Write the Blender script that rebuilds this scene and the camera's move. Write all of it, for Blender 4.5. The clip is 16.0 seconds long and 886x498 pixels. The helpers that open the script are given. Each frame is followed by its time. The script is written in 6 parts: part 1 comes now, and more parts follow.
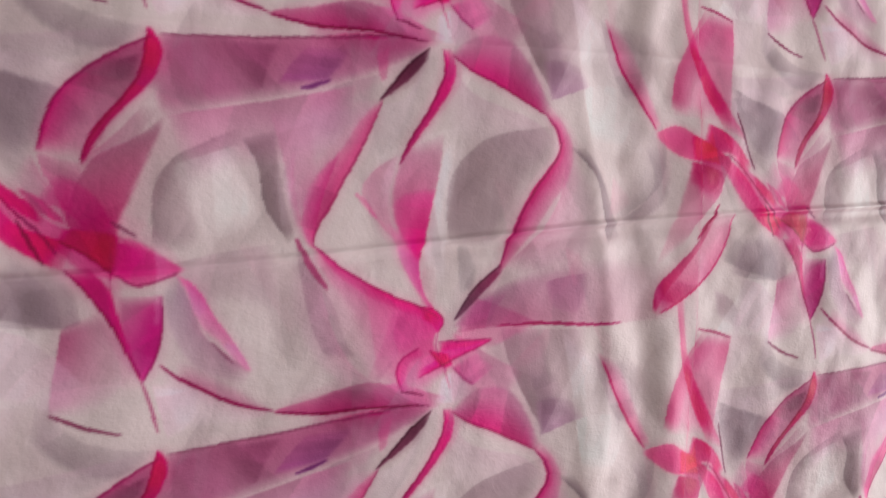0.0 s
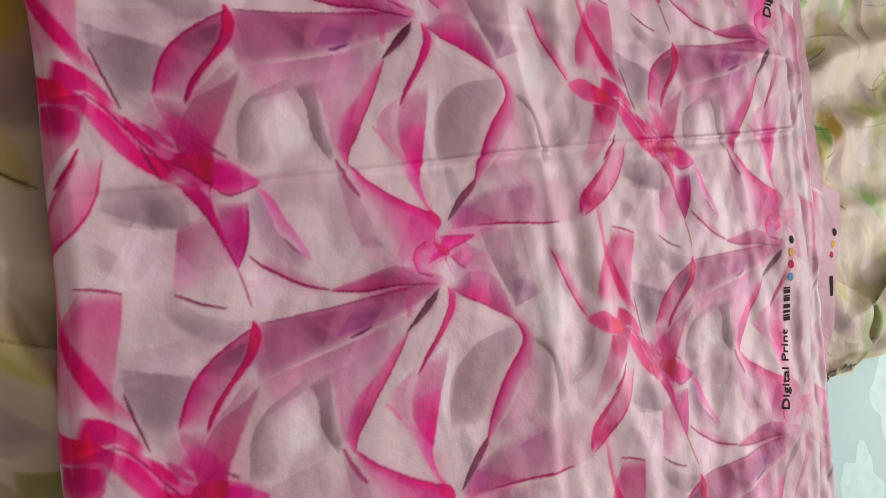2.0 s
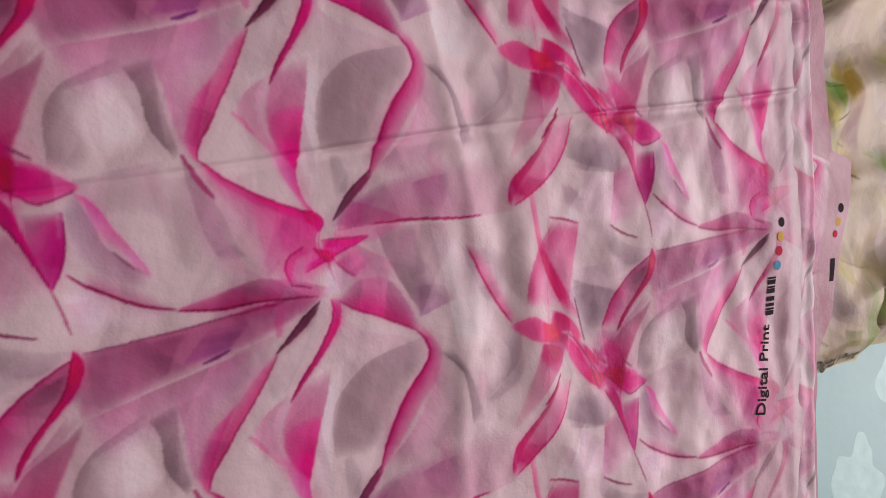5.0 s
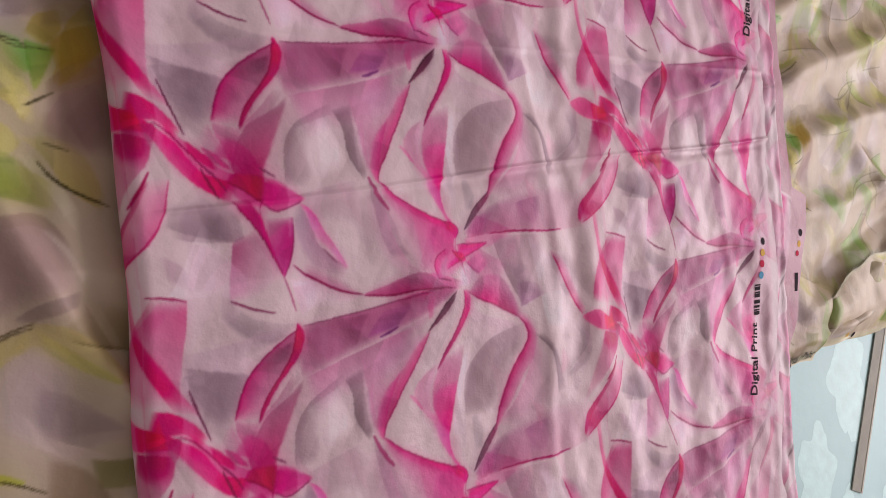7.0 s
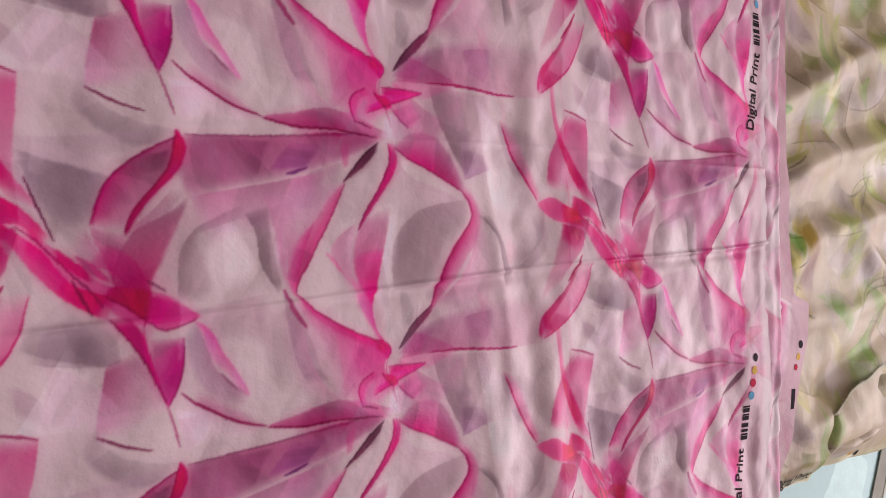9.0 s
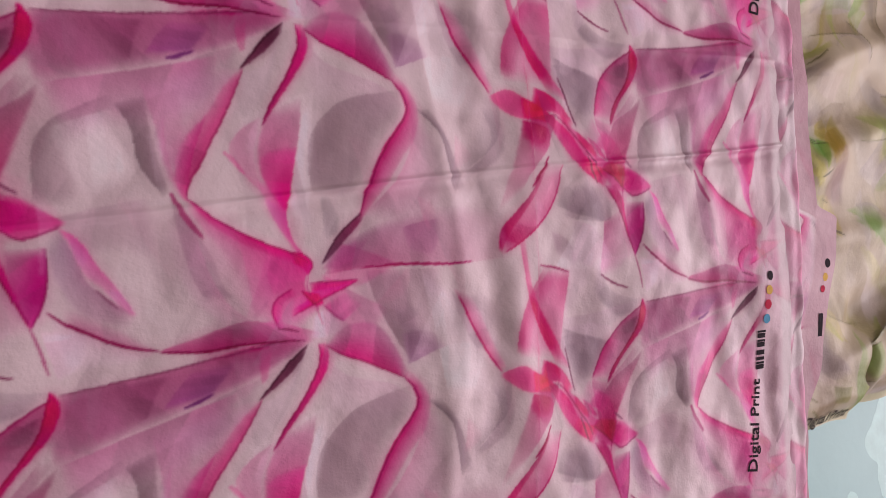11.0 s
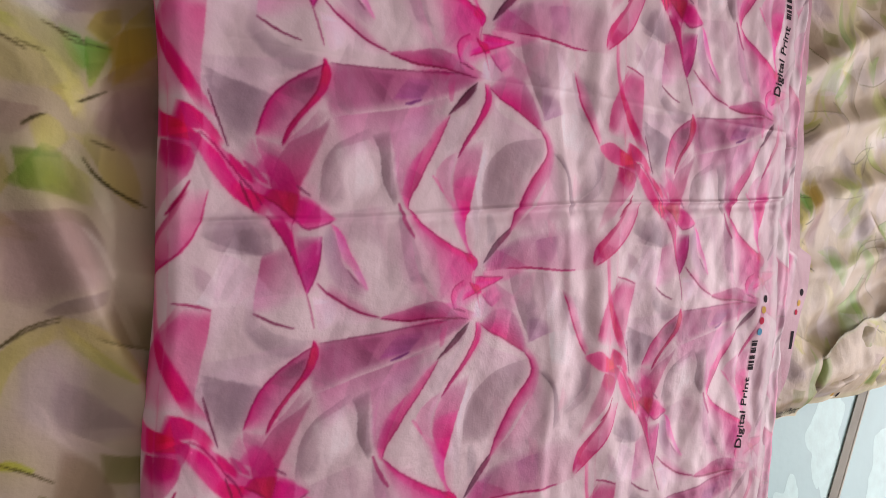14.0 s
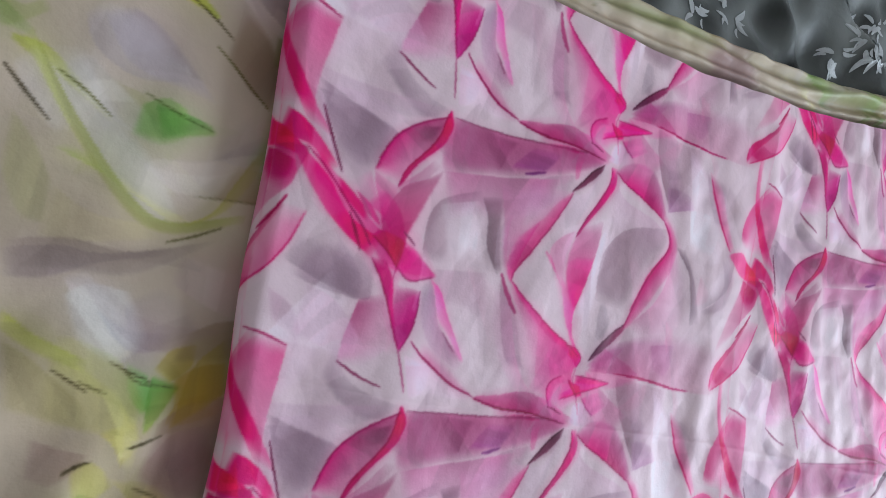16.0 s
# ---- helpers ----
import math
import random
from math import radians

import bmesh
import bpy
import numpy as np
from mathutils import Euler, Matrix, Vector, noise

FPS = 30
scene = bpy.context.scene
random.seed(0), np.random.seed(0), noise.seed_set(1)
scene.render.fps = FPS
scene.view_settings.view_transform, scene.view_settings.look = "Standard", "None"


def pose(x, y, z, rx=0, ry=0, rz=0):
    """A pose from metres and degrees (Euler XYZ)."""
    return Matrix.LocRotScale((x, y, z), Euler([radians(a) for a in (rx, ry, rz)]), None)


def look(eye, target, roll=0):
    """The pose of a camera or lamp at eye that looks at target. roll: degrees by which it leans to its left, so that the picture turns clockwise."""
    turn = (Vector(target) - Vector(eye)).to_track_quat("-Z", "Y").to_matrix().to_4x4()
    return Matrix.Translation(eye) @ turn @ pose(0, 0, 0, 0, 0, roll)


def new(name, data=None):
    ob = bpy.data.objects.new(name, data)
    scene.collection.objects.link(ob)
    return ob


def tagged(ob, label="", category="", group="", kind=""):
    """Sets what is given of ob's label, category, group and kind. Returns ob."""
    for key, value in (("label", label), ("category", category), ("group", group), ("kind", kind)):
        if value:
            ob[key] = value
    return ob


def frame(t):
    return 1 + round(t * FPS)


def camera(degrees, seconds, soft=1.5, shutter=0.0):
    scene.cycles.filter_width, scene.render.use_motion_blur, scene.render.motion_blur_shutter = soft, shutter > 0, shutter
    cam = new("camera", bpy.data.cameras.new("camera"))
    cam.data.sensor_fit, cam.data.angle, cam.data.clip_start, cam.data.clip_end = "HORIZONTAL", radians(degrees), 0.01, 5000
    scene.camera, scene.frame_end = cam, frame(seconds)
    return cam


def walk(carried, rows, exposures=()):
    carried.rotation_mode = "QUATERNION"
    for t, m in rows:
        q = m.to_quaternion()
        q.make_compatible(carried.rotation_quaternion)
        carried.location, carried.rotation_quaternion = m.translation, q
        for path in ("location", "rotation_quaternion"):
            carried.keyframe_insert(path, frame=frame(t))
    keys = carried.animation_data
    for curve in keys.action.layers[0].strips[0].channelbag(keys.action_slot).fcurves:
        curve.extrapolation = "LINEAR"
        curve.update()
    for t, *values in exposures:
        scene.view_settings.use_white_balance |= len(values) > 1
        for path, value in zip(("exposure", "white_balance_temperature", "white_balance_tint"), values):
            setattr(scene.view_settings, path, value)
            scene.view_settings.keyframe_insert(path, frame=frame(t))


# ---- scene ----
cam = camera(61.0, 16.0, soft=0.9)
METRES = 1.2
BASE = pose(-0.1221, 0.0880, 0.2892, -93.575, -21.955, 1.787)
ROWS = [
    (0.0, 0.0, 0.0, 0.0, 0.0, 0.0, -0.0),
    (0.5, -0.0297, -0.0544, -0.023, -6.07, 1.77, 3.22),
    (1.0, -0.0704, -0.0852, -0.034, -8.96, 2.92, 4.13),
    (1.5, -0.0796, -0.0897, -0.0602, -10.54, 3.03, 6.44),
    (2.0, -0.0683, -0.0815, -0.0611, -10.76, 3.74, 6.48),
    (2.5, -0.0628, -0.0853, -0.0552, -11.44, 3.82, 4.12),
    (3.0, -0.0693, -0.0778, -0.0446, -10.37, 1.27, 3.99),
    (3.5, -0.0398, -0.0625, -0.0416, -8.51, -0.58, 6.05),
    (6.0, 0.0132, -0.037, -0.022, -7.05, -2.79, 5.17),
    (6.5, -0.0462, -0.0812, -0.0395, -10.54, -0.72, 6.56),
    (7.0, -0.1003, -0.114, -0.0431, -13.51, 1.36, 5.94),
    (7.5, -0.1192, -0.1301, -0.0314, -15.34, 2.36, 3.6),
    (8.0, -0.1168, -0.1251, -0.0312, -15.57, 2.71, 3.83),
    (8.5, -0.0943, -0.1106, -0.023, -14.73, 2.98, 3.99),
    (9.0, -0.0492, -0.0771, -0.001, -12.3, 3.48, 1.84),
    (11.5, 0.0078, -0.0352, -0.0366, -8.33, 1.06, 4.7),
    (12.0, -0.0234, -0.0644, -0.0333, -10.35, -2.57, 2.53),
    (12.5, -0.0513, -0.0786, -0.0134, -11.78, -4.09, -0.4),
    (13.0, -0.0779, -0.0924, -0.0171, -12.49, -3.44, -1.07),
    (13.5, -0.102, -0.1077, -0.0243, -13.55, -1.67, -0.8),
    (14.0, -0.1162, -0.1165, -0.0205, -14.41, 0.34, -1.35),
    (14.5, -0.1227, -0.1177, -0.019, -14.7, 1.54, -1.87),
    (15.0, -0.1162, -0.1106, 0.0066, -13.89, 4.75, -2.68),
    (15.5, -0.1141, -0.1016, 0.0527, -12.37, 9.83, -6.46),
    (16.0, -0.1268, -0.0899, 0.0659, -10.6, 12.18, -10.05),
]
EXPOSURES = [(0.0, -0.56, 6250, 0), (0.5, -0.68, 6400, -3), (1.0, -0.64, 6600, 3), (2.0, -0.66, 6550, 13), (3.5, -0.72, 6500, 18), (6.0, -0.88, 6500, 24), (7.0, -0.75, 6500, 24), (9.0, -0.72, 6500, 24), (11.5, -0.87, 6500, 26), (12.5, -0.8, 6500, 23), (13.5, -0.72, 6500, 21), (15.0, -0.68, 6400, 22), (15.5, -0.5, 5750, 12), (16.0, -0.44, 5350, 5)]
walk(cam, [(t, BASE @ pose(METRES * x, METRES * y, METRES * z, 90 + pitch, roll, yaw)) for t, x, y, z, yaw, pitch, roll in ROWS], EXPOSURES)
WINDOW_WATTS = 110.0

# ---- light: one window beyond the table, in a closed room ----
world = bpy.data.worlds.new("sky")
world.use_nodes = True
scene.world = world
wt = world.node_tree
sky = wt.nodes.new("ShaderNodeTexSky")
sky.sky_type, sky.sun_disc = "NISHITA", False
sky.sun_elevation, sky.sun_rotation = radians(40), radians(200)
wt.links.new(sky.outputs[0], wt.nodes["Background"].inputs[0])
wt.nodes["Background"].inputs[1].default_value = 0.12

lamp = bpy.data.lights.new("window_light", "AREA")
lamp.shape, lamp.size, lamp.size_y = "RECTANGLE", 1.7, 1.25
lamp.energy, lamp.color = WINDOW_WATTS, (1.0, 0.97, 0.93)
window_light = new("window_light", lamp)
window_light.matrix_world = look((2.76, -0.25, 1.2), (0.1, 0.0, 0.0))


# ---- materials ----
def material(name, colour, rough=0.5, metal=0.0, grain=0.0, grain_size=200.0, vary=0.0, vary_size=12.0, spec=0.5, sheen=0.0):
    """A plain procedural surface: base colour varied at a coarse scale, relief at a fine one."""
    m = bpy.data.materials.new(name)
    m.use_nodes = True
    nt = m.node_tree
    b = nt.nodes["Principled BSDF"]
    b.inputs["Base Color"].default_value = (*colour, 1)
    b.inputs["Roughness"].default_value = rough
    b.inputs["Metallic"].default_value = metal
    b.inputs["Specular IOR Level"].default_value = spec
    if sheen:
        b.inputs["Sheen Weight"].default_value = sheen
    co = nt.nodes.new("ShaderNodeTexCoord")
    if vary:
        n = nt.nodes.new("ShaderNodeTexNoise")
        n.inputs["Scale"].default_value, n.inputs["Detail"].default_value = vary_size, 5
        r = nt.nodes.new("ShaderNodeMapRange")
        r.inputs["To Min"].default_value, r.inputs["To Max"].default_value = 1 - vary, 1 + vary
        mix = nt.nodes.new("ShaderNodeMix")
        mix.data_type, mix.blend_type = "RGBA", "MULTIPLY"
        mix.inputs["Factor"].default_value = 1
        mix.inputs["A"].default_value = (*colour, 1)
        nt.links.new(co.outputs["Object"], n.inputs["Vector"])
        nt.links.new(n.outputs["Fac"], r.inputs["Value"])
        nt.links.new(r.outputs[0], mix.inputs["B"])
        nt.links.new(mix.outputs["Result"], b.inputs["Base Color"])
    if grain:
        n = nt.nodes.new("ShaderNodeTexNoise")
        n.inputs["Scale"].default_value, n.inputs["Detail"].default_value = grain_size, 3
        u = nt.nodes.new("ShaderNodeBump")
        u.inputs["Strength"].default_value, u.inputs["Distance"].default_value = grain, 0.001
        nt.links.new(co.outputs["Object"], n.inputs["Vector"])
        nt.links.new(n.outputs["Fac"], u.inputs["Height"])
        nt.links.new(u.outputs[0], b.inputs["Normal"])
    return m


def printed_cloth(name, rough, sheen, fade):
    """Woven cloth whose dye comes from the print laid on it; a fine weave and small slubs in relief."""
    m = material(name, (0.7, 0.7, 0.7), rough=rough, spec=0.18, sheen=sheen)
    nt = m.node_tree
    b = nt.nodes["Principled BSDF"]
    b.inputs["Sheen Roughness"].default_value = 0.4
    a = nt.nodes.new("ShaderNodeAttribute")
    a.attribute_name = "dye"
    co = nt.nodes.new("ShaderNodeTexCoord")
    slub = nt.nodes.new("ShaderNodeTexNoise")
    slub.inputs["Scale"].default_value, slub.inputs["Detail"].default_value = 55, 6
    rng = nt.nodes.new("ShaderNodeMapRange")
    rng.inputs["To Min"].default_value, rng.inputs["To Max"].default_value = 1 - fade, 1 + fade
    mix = nt.nodes.new("ShaderNodeMix")
    mix.data_type, mix.blend_type = "RGBA", "MULTIPLY"
    mix.inputs["Factor"].default_value = 1
    weave = nt.nodes.new("ShaderNodeTexNoise")
    weave.inputs["Scale"].default_value, weave.inputs["Detail"].default_value = 700, 3
    crush = nt.nodes.new("ShaderNodeTexNoise")
    crush.inputs["Scale"].default_value, crush.inputs["Detail"].default_value = 85, 4
    b1, b2 = nt.nodes.new("ShaderNodeBump"), nt.nodes.new("ShaderNodeBump")
    b1.inputs["Strength"].default_value, b1.inputs["Distance"].default_value = 0.2, 0.0005
    b2.inputs["Strength"].default_value, b2.inputs["Distance"].default_value = 0.28, 0.003
    link = nt.links.new
    link(co.outputs["Object"], slub.inputs["Vector"])
    link(co.outputs["Object"], weave.inputs["Vector"])
    link(co.outputs["Object"], crush.inputs["Vector"])
    link(slub.outputs["Fac"], rng.inputs["Value"])
    link(a.outputs["Color"], mix.inputs["A"])
    link(rng.outputs[0], mix.inputs["B"])
    link(mix.outputs["Result"], b.inputs["Base Color"])
    link(crush.outputs["Fac"], b2.inputs["Height"])
    link(weave.outputs["Fac"], b1.inputs["Height"])
    link(b2.outputs[0], b1.inputs["Normal"])
    link(b1.outputs[0], b.inputs["Normal"])
    return m


PINK_CLOTH = printed_cloth("pink_satin", 0.48, 0.0, 0.06)
GREEN_CLOTH = printed_cloth("green_satin", 0.48, 0.0, 0.08)
DARK_CLOTH = printed_cloth("dark_satin", 0.4, 0.0, 0.15)
INK = material("ink_black", (0.035, 0.025, 0.032), rough=0.8, spec=0.05, vary=0.3, vary_size=300)
INK_YELLOW = material("ink_yellow", (0.75, 0.45, 0.12), rough=0.8, spec=0.05, vary=0.15, vary_size=300)
INK_RED = material("ink_red", (0.6, 0.04, 0.09), rough=0.8, spec=0.05, vary=0.15, vary_size=300)
INK_BLUE = material("ink_blue", (0.12, 0.35, 0.55), rough=0.8, spec=0.05, vary=0.15, vary_size=300)
AQUA = material("aqua_table_cover", (0.44, 0.67, 0.68), rough=0.5, spec=0.2, grain=0.3, grain_size=60, vary=0.12, vary_size=9)
BLOSSOM = material("white_print", (0.58, 0.84, 0.83), rough=0.5, spec=0.2, grain=0.3, grain_size=120, vary=0.15, vary_size=60)
STEEL = material("dull_metal", (0.33, 0.32, 0.27), rough=0.7, spec=0.2, grain=0.2, vary=0.3, vary_size=40)
CREAM = material("cream_edge", (0.55, 0.54, 0.46), rough=0.7, spec=0.2, grain=0.2, vary=0.15, vary_size=30)
SILVER = material("silver_print", (0.5, 0.51, 0.52), rough=0.5, metal=0.6, grain=0.5, grain_size=400, vary=0.2, vary_size=200)
PLASTER = material("plaster", (0.62, 0.6, 0.57), rough=0.9, grain=0.4, grain_size=40, vary=0.08, vary_size=2)
CEILING = material("ceiling_paint", (0.75, 0.74, 0.72), rough=0.9, grain=0.3, grain_size=40, vary=0.05, vary_size=2)
FLOOR = material("floor_screed", (0.3, 0.27, 0.24), rough=0.6, grain=0.4, grain_size=30, vary=0.2, vary_size=3)
WOOD = material("table_wood", (0.25, 0.15, 0.08), rough=0.5, grain=0.4, grain_size=80, vary=0.3, vary_size=14)
FRAME = material("window_paint", (0.7, 0.7, 0.68), rough=0.5, grain=0.2, vary=0.06, vary_size=8)


# ---- helpers for meshes ----
def part(name, bm, mat, parent=None, label=""):
    """Link a bmesh as one mesh object, as a part of a thing where a parent is given."""
    me = bpy.data.meshes.new(name)
    bm.to_mesh(me)
    bm.free()
    me.materials.append(mat)
    ob = new(name, me)
    if parent:
        ob.parent = parent
    return tagged(ob, label)


def box(bm, x0, x1, y0, y1, z0, z1, bevel=0.0):
    made = bmesh.ops.create_cube(bm, size=1)["verts"]
    for v in made:
        v.co = ((x0 + x1) / 2 + v.co.x * (x1 - x0), (y0 + y1) / 2 + v.co.y * (y1 - y0), (z0 + z1) / 2 + v.co.z * (z1 - z0))
    if bevel:
        edges = list({e for v in made for e in v.link_edges})
        bmesh.ops.bevel(bm, geom=edges, offset=bevel, segments=2, affect="EDGES")
    return bm


def step(a, b, x):
    s = np.clip((x - a) / (b - a), 0, 1)
    return s * s * (3 - 2 * s)


def ripple(x, y, size, seed):
    """Smooth uneven relief between about -1 and 1, from a few crossing waves; x, y and size in millimetres."""
    r = np.random.RandomState(seed)
    z = np.zeros_like(x)
    for _ in range(7):
        a, p, k = r.uniform(0, 2 * np.pi), r.uniform(0, 2 * np.pi), r.uniform(0.7, 1.6)
        z += np.sin(2 * np.pi * k / size * (x * np.cos(a) + y * np.sin(a)) + p)
    return z / 3.5


def sheet(name, x, y, z, dye, mat, parent=None, label=""):
    """A cloth sheet from a grid of places in millimetres, with the print's colour at each."""
    n, m = x.shape
    idx = np.arange(n * m).reshape(n, m)
    quads = np.stack([idx[:-1, :-1], idx[:-1, 1:], idx[1:, 1:], idx[1:, :-1]], -1).reshape(-1, 4)
    me = bpy.data.meshes.new(name)
    me.vertices.add(n * m)
    me.vertices.foreach_set("co", (np.stack([x, y, z], -1).reshape(-1) / 1000).astype(np.float32))
    me.loops.add(quads.size)
    me.loops.foreach_set("vertex_index", quads.reshape(-1).astype(np.int32))
    me.polygons.add(len(quads))
    me.polygons.foreach_set("loop_start", np.arange(0, quads.size, 4, dtype=np.int32))
    me.update(calc_edges=True)
    me.polygons.foreach_set("use_smooth", np.ones(len(quads), dtype=bool))
    col = me.attributes.new("dye", "FLOAT_COLOR", "POINT")
    rgba = np.ones((n * m, 4), dtype=np.float32)
    rgba[:, :3] = dye.reshape(-1, 3)
    col.data.foreach_set("color", rgba.reshape(-1))
    me.materials.append(mat)
    me.validate()
    ob = new(name, me)
    if parent:
        ob.parent = parent
    return tagged(ob, label)


# ---- the prints: translucent petals laid over one another in a cell that repeats ----
def linear(c):
    c = np.asarray(c, dtype=float) / 255
    return np.where(c <= 0.04045, c / 12.92, ((c + 0.055) / 1.055) ** 2.4)


def curve(points, n):
    """A smooth curve (Catmull-Rom) through the points, at n even steps."""
    p = np.array(points, dtype=float)
    p = np.vstack([2 * p[0] - p[1], p, 2 * p[-1] - p[-2]])
    u = np.linspace(0, len(p) - 3 - 1e-6, n)
    k = u.astype(int)
    f = (u - k)[:, None]
    a, b, c, d = p[k], p[k + 1], p[k + 2], p[k + 3]
    return 0.5 * (2 * b + (c - a) * f + (2 * a - 5 * b + 4 * c - d) * f * f + (3 * b - a - 3 * c + d) * f ** 3)


class Print:
    """A repeat of 330 by 155 mm, each column of it 15.5 mm higher than the last."""
    WIDE, LIFT, RES = 330.0, 15.5, 0.36
    TONE, RICH = (1.0, 0.935, 0.98), 1.2

    def __init__(self, ground, high=155.0, left=-200.0):
        self.HIGH, self.LEFT = high, left
        self.w, self.h = int(self.WIDE / self.RES), int(self.HIGH / self.RES)
        self.ground = np.array(ground, dtype=float)
        self.rgb = np.tile(self.ground, (self.h * self.w, 1))
        self.lines = []
        self.wet, self.pad = np.zeros(self.h * self.w, dtype=bool), np.zeros((self.h * self.w, 4))

    def index(self, x, y):
        i = np.floor((x - self.LEFT) / self.WIDE)
        col = ((x - self.LEFT - i * self.WIDE) / self.WIDE * self.w).astype(int)
        row = (np.mod(y - i * self.LIFT, self.HIGH) / self.HIGH * self.h).astype(int)
        return np.clip(row, 0, self.h - 1) * self.w + np.clip(col, 0, self.w - 1)

    def petal(self, rim, far, c0, c1, c2, c3, soft=0.06, bleed=True):
        """Dye between two edges: c0 to c1 along the rim, c2 to c3 along the far edge, which fades over its share soft.
        With bleed the dye first runs a paler veil past the far edge."""
        if bleed:
            p, q = curve(rim, 6), curve(far, 6)
            out = q + 0.55 * (q - p)
            veil = [(*(0.6 * np.array(c[:3]) + 0.4 * np.array((212, 176, 188))), 0.34 * c[3]) for c in (c0, c1, c2, c3)]
            self.petal(p, out, veil[0], veil[1], (*veil[2][:3], veil[2][3] * 0.4), (*veil[3][:3], veil[3][3] * 0.4), 0.12, False)
            soft = max(soft, 0.14)
            c0, c1, c2, c3 = ((*c[:3], c[3] * (0.84 if c[3] < 0.9 else 0.93)) for c in (c0, c1, c2, c3))
        size = max(np.abs(np.diff(np.array(rim), axis=0)).sum(), np.abs(np.diff(np.array(far), axis=0)).sum())
        n = int(size / self.RES * 1.4) + 8
        a, b = curve(rim, n), curve(far, n)
        m = int(np.abs(a - b).sum(1).max() / self.RES * 1.4) + 6
        end0, end1 = (0.2 if np.linalg.norm(a[i] - b[i]) > 3 else 0.06 for i in (0, -1))
        s, t = np.linspace(0, 1, m)[None, :, None], np.linspace(0, 1, n)[:, None, None]
        at = a[:, None] * (1 - s) + b[:, None] * s
        c0, c1, c2, c3 = (np.array(c, dtype=float) for c in (c0, c1, c2, c3))
        k = s ** 0.75
        c = (c0 * (1 - t) + c1 * t) * (1 - k) + (c2 * (1 - t) + c3 * t) * k
        c[..., 3:] *= step(0, soft, 1 - s + 0.3 * soft) * step(0, end1, 1 - t + 0.3 * end1) * step(0, end0, t + 0.3 * end0)
        self.lay(at[..., 0].ravel(), at[..., 1].ravel(), c.reshape(-1, 4))
        if bleed and max(n, m) * self.RES > 16:
            self.cross(at, c)
        c = (c0 + c1) / 2
        if bleed and min(c0[3], c1[3]) > 0.7 and c[0] - c[1] > 60:
            self.stroke(curve(rim, 9), 0.85, (*(c[:3] * 0.72), 0.65))

    def cross(self, at, c):
        """Slanting bands within a petal, a little lighter or deeper, with crisp sides: the dye lay on folded tissue."""
        n, m = at.shape[:2]
        r = np.random.RandomState(n * 7 + m)
        t, s = np.linspace(0, 1, n)[:, None], np.linspace(0, 1, m)[None, :]
        k = np.floor(t * r.uniform(2.5, 4.5) + s * r.uniform(-1.6, 1.6) + 2).astype(int)
        tone, share = r.uniform(0.72, 1.3, 12)[k], r.uniform(0.1, 0.5, 12)[k]
        d = c.copy()
        d[..., :3] = np.clip(c[..., :3] * tone[..., None] + (tone[..., None] > 1) * 14, 0, 240)
        d[..., 3] = np.minimum(c[..., 3] * 1.4, 1) * share
        self.lay(at[..., 0].ravel(), at[..., 1].ravel(), d.reshape(-1, 4))

    def stroke(self, points, width, c):
        """A thin drawn line that tapers to its ends, kept until the dye has run."""
        self.lines.append((points, width, c))

    def draw(self, points, width, c):
        p = np.array(points, dtype=float)
        d = np.gradient(p, axis=0)
        d /= np.linalg.norm(d, axis=1)[:, None] + 1e-9
        k = np.sin(np.linspace(0.5, np.pi - 0.5, len(p)))[:, None] * width / 2
        side = np.stack([-d[:, 1], d[:, 0]], 1) * k
        self.petal(p + side, p - side, c, c, c, c, 0.02, False)

    def lay(self, x, y, c):
        at = self.index(x, y)
        self.wet[:] = False
        self.wet[at], self.pad[at] = True, c
        idx = np.flatnonzero(self.wet)
        under, over = self.rgb[idx], self.pad[idx]
        deep = 0.5 + 0.5 * np.minimum(under / self.ground, 1.1)  # dye on dye deepens, and stays cool
        deep[:, 2] = 0.62 * deep[:, 2] + 0.38 * deep[:, 0]
        mixed = over[:, :3] * deep
        self.rgb[idx] = under + (mixed - under) * over[:, 3:]

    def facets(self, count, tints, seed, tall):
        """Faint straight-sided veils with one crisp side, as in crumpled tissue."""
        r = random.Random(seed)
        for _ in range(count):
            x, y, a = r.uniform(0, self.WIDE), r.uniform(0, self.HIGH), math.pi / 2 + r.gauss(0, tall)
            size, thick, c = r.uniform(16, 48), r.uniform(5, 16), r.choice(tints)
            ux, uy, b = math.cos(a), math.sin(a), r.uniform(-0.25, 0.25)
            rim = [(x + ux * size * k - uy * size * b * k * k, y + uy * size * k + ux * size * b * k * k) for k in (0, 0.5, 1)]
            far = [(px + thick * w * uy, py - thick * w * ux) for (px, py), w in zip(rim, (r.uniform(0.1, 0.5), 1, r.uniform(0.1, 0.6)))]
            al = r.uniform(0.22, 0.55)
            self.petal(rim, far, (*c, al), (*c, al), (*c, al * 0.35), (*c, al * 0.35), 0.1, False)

    def bleed(self, reach, share):
        """Dye that has run into the cloth around it: a share of the colour spread over the reach, in millimetres."""
        p = self.rgb.reshape(self.h, self.w, 3)
        fy, fx = np.meshgrid(np.fft.fftfreq(self.h, self.RES), np.fft.rfftfreq(self.w, self.RES), indexing="ij")
        g = np.exp(-2 * (np.pi * reach) ** 2 * (fx ** 2 + fy ** 2))
        for k in range(3):
            p[..., k] = (1 - share) * p[..., k] + share * np.fft.irfft2(np.fft.rfft2(p[..., k]) * g, s=(self.h, self.w))
        self.rgb = p.reshape(-1, 3)

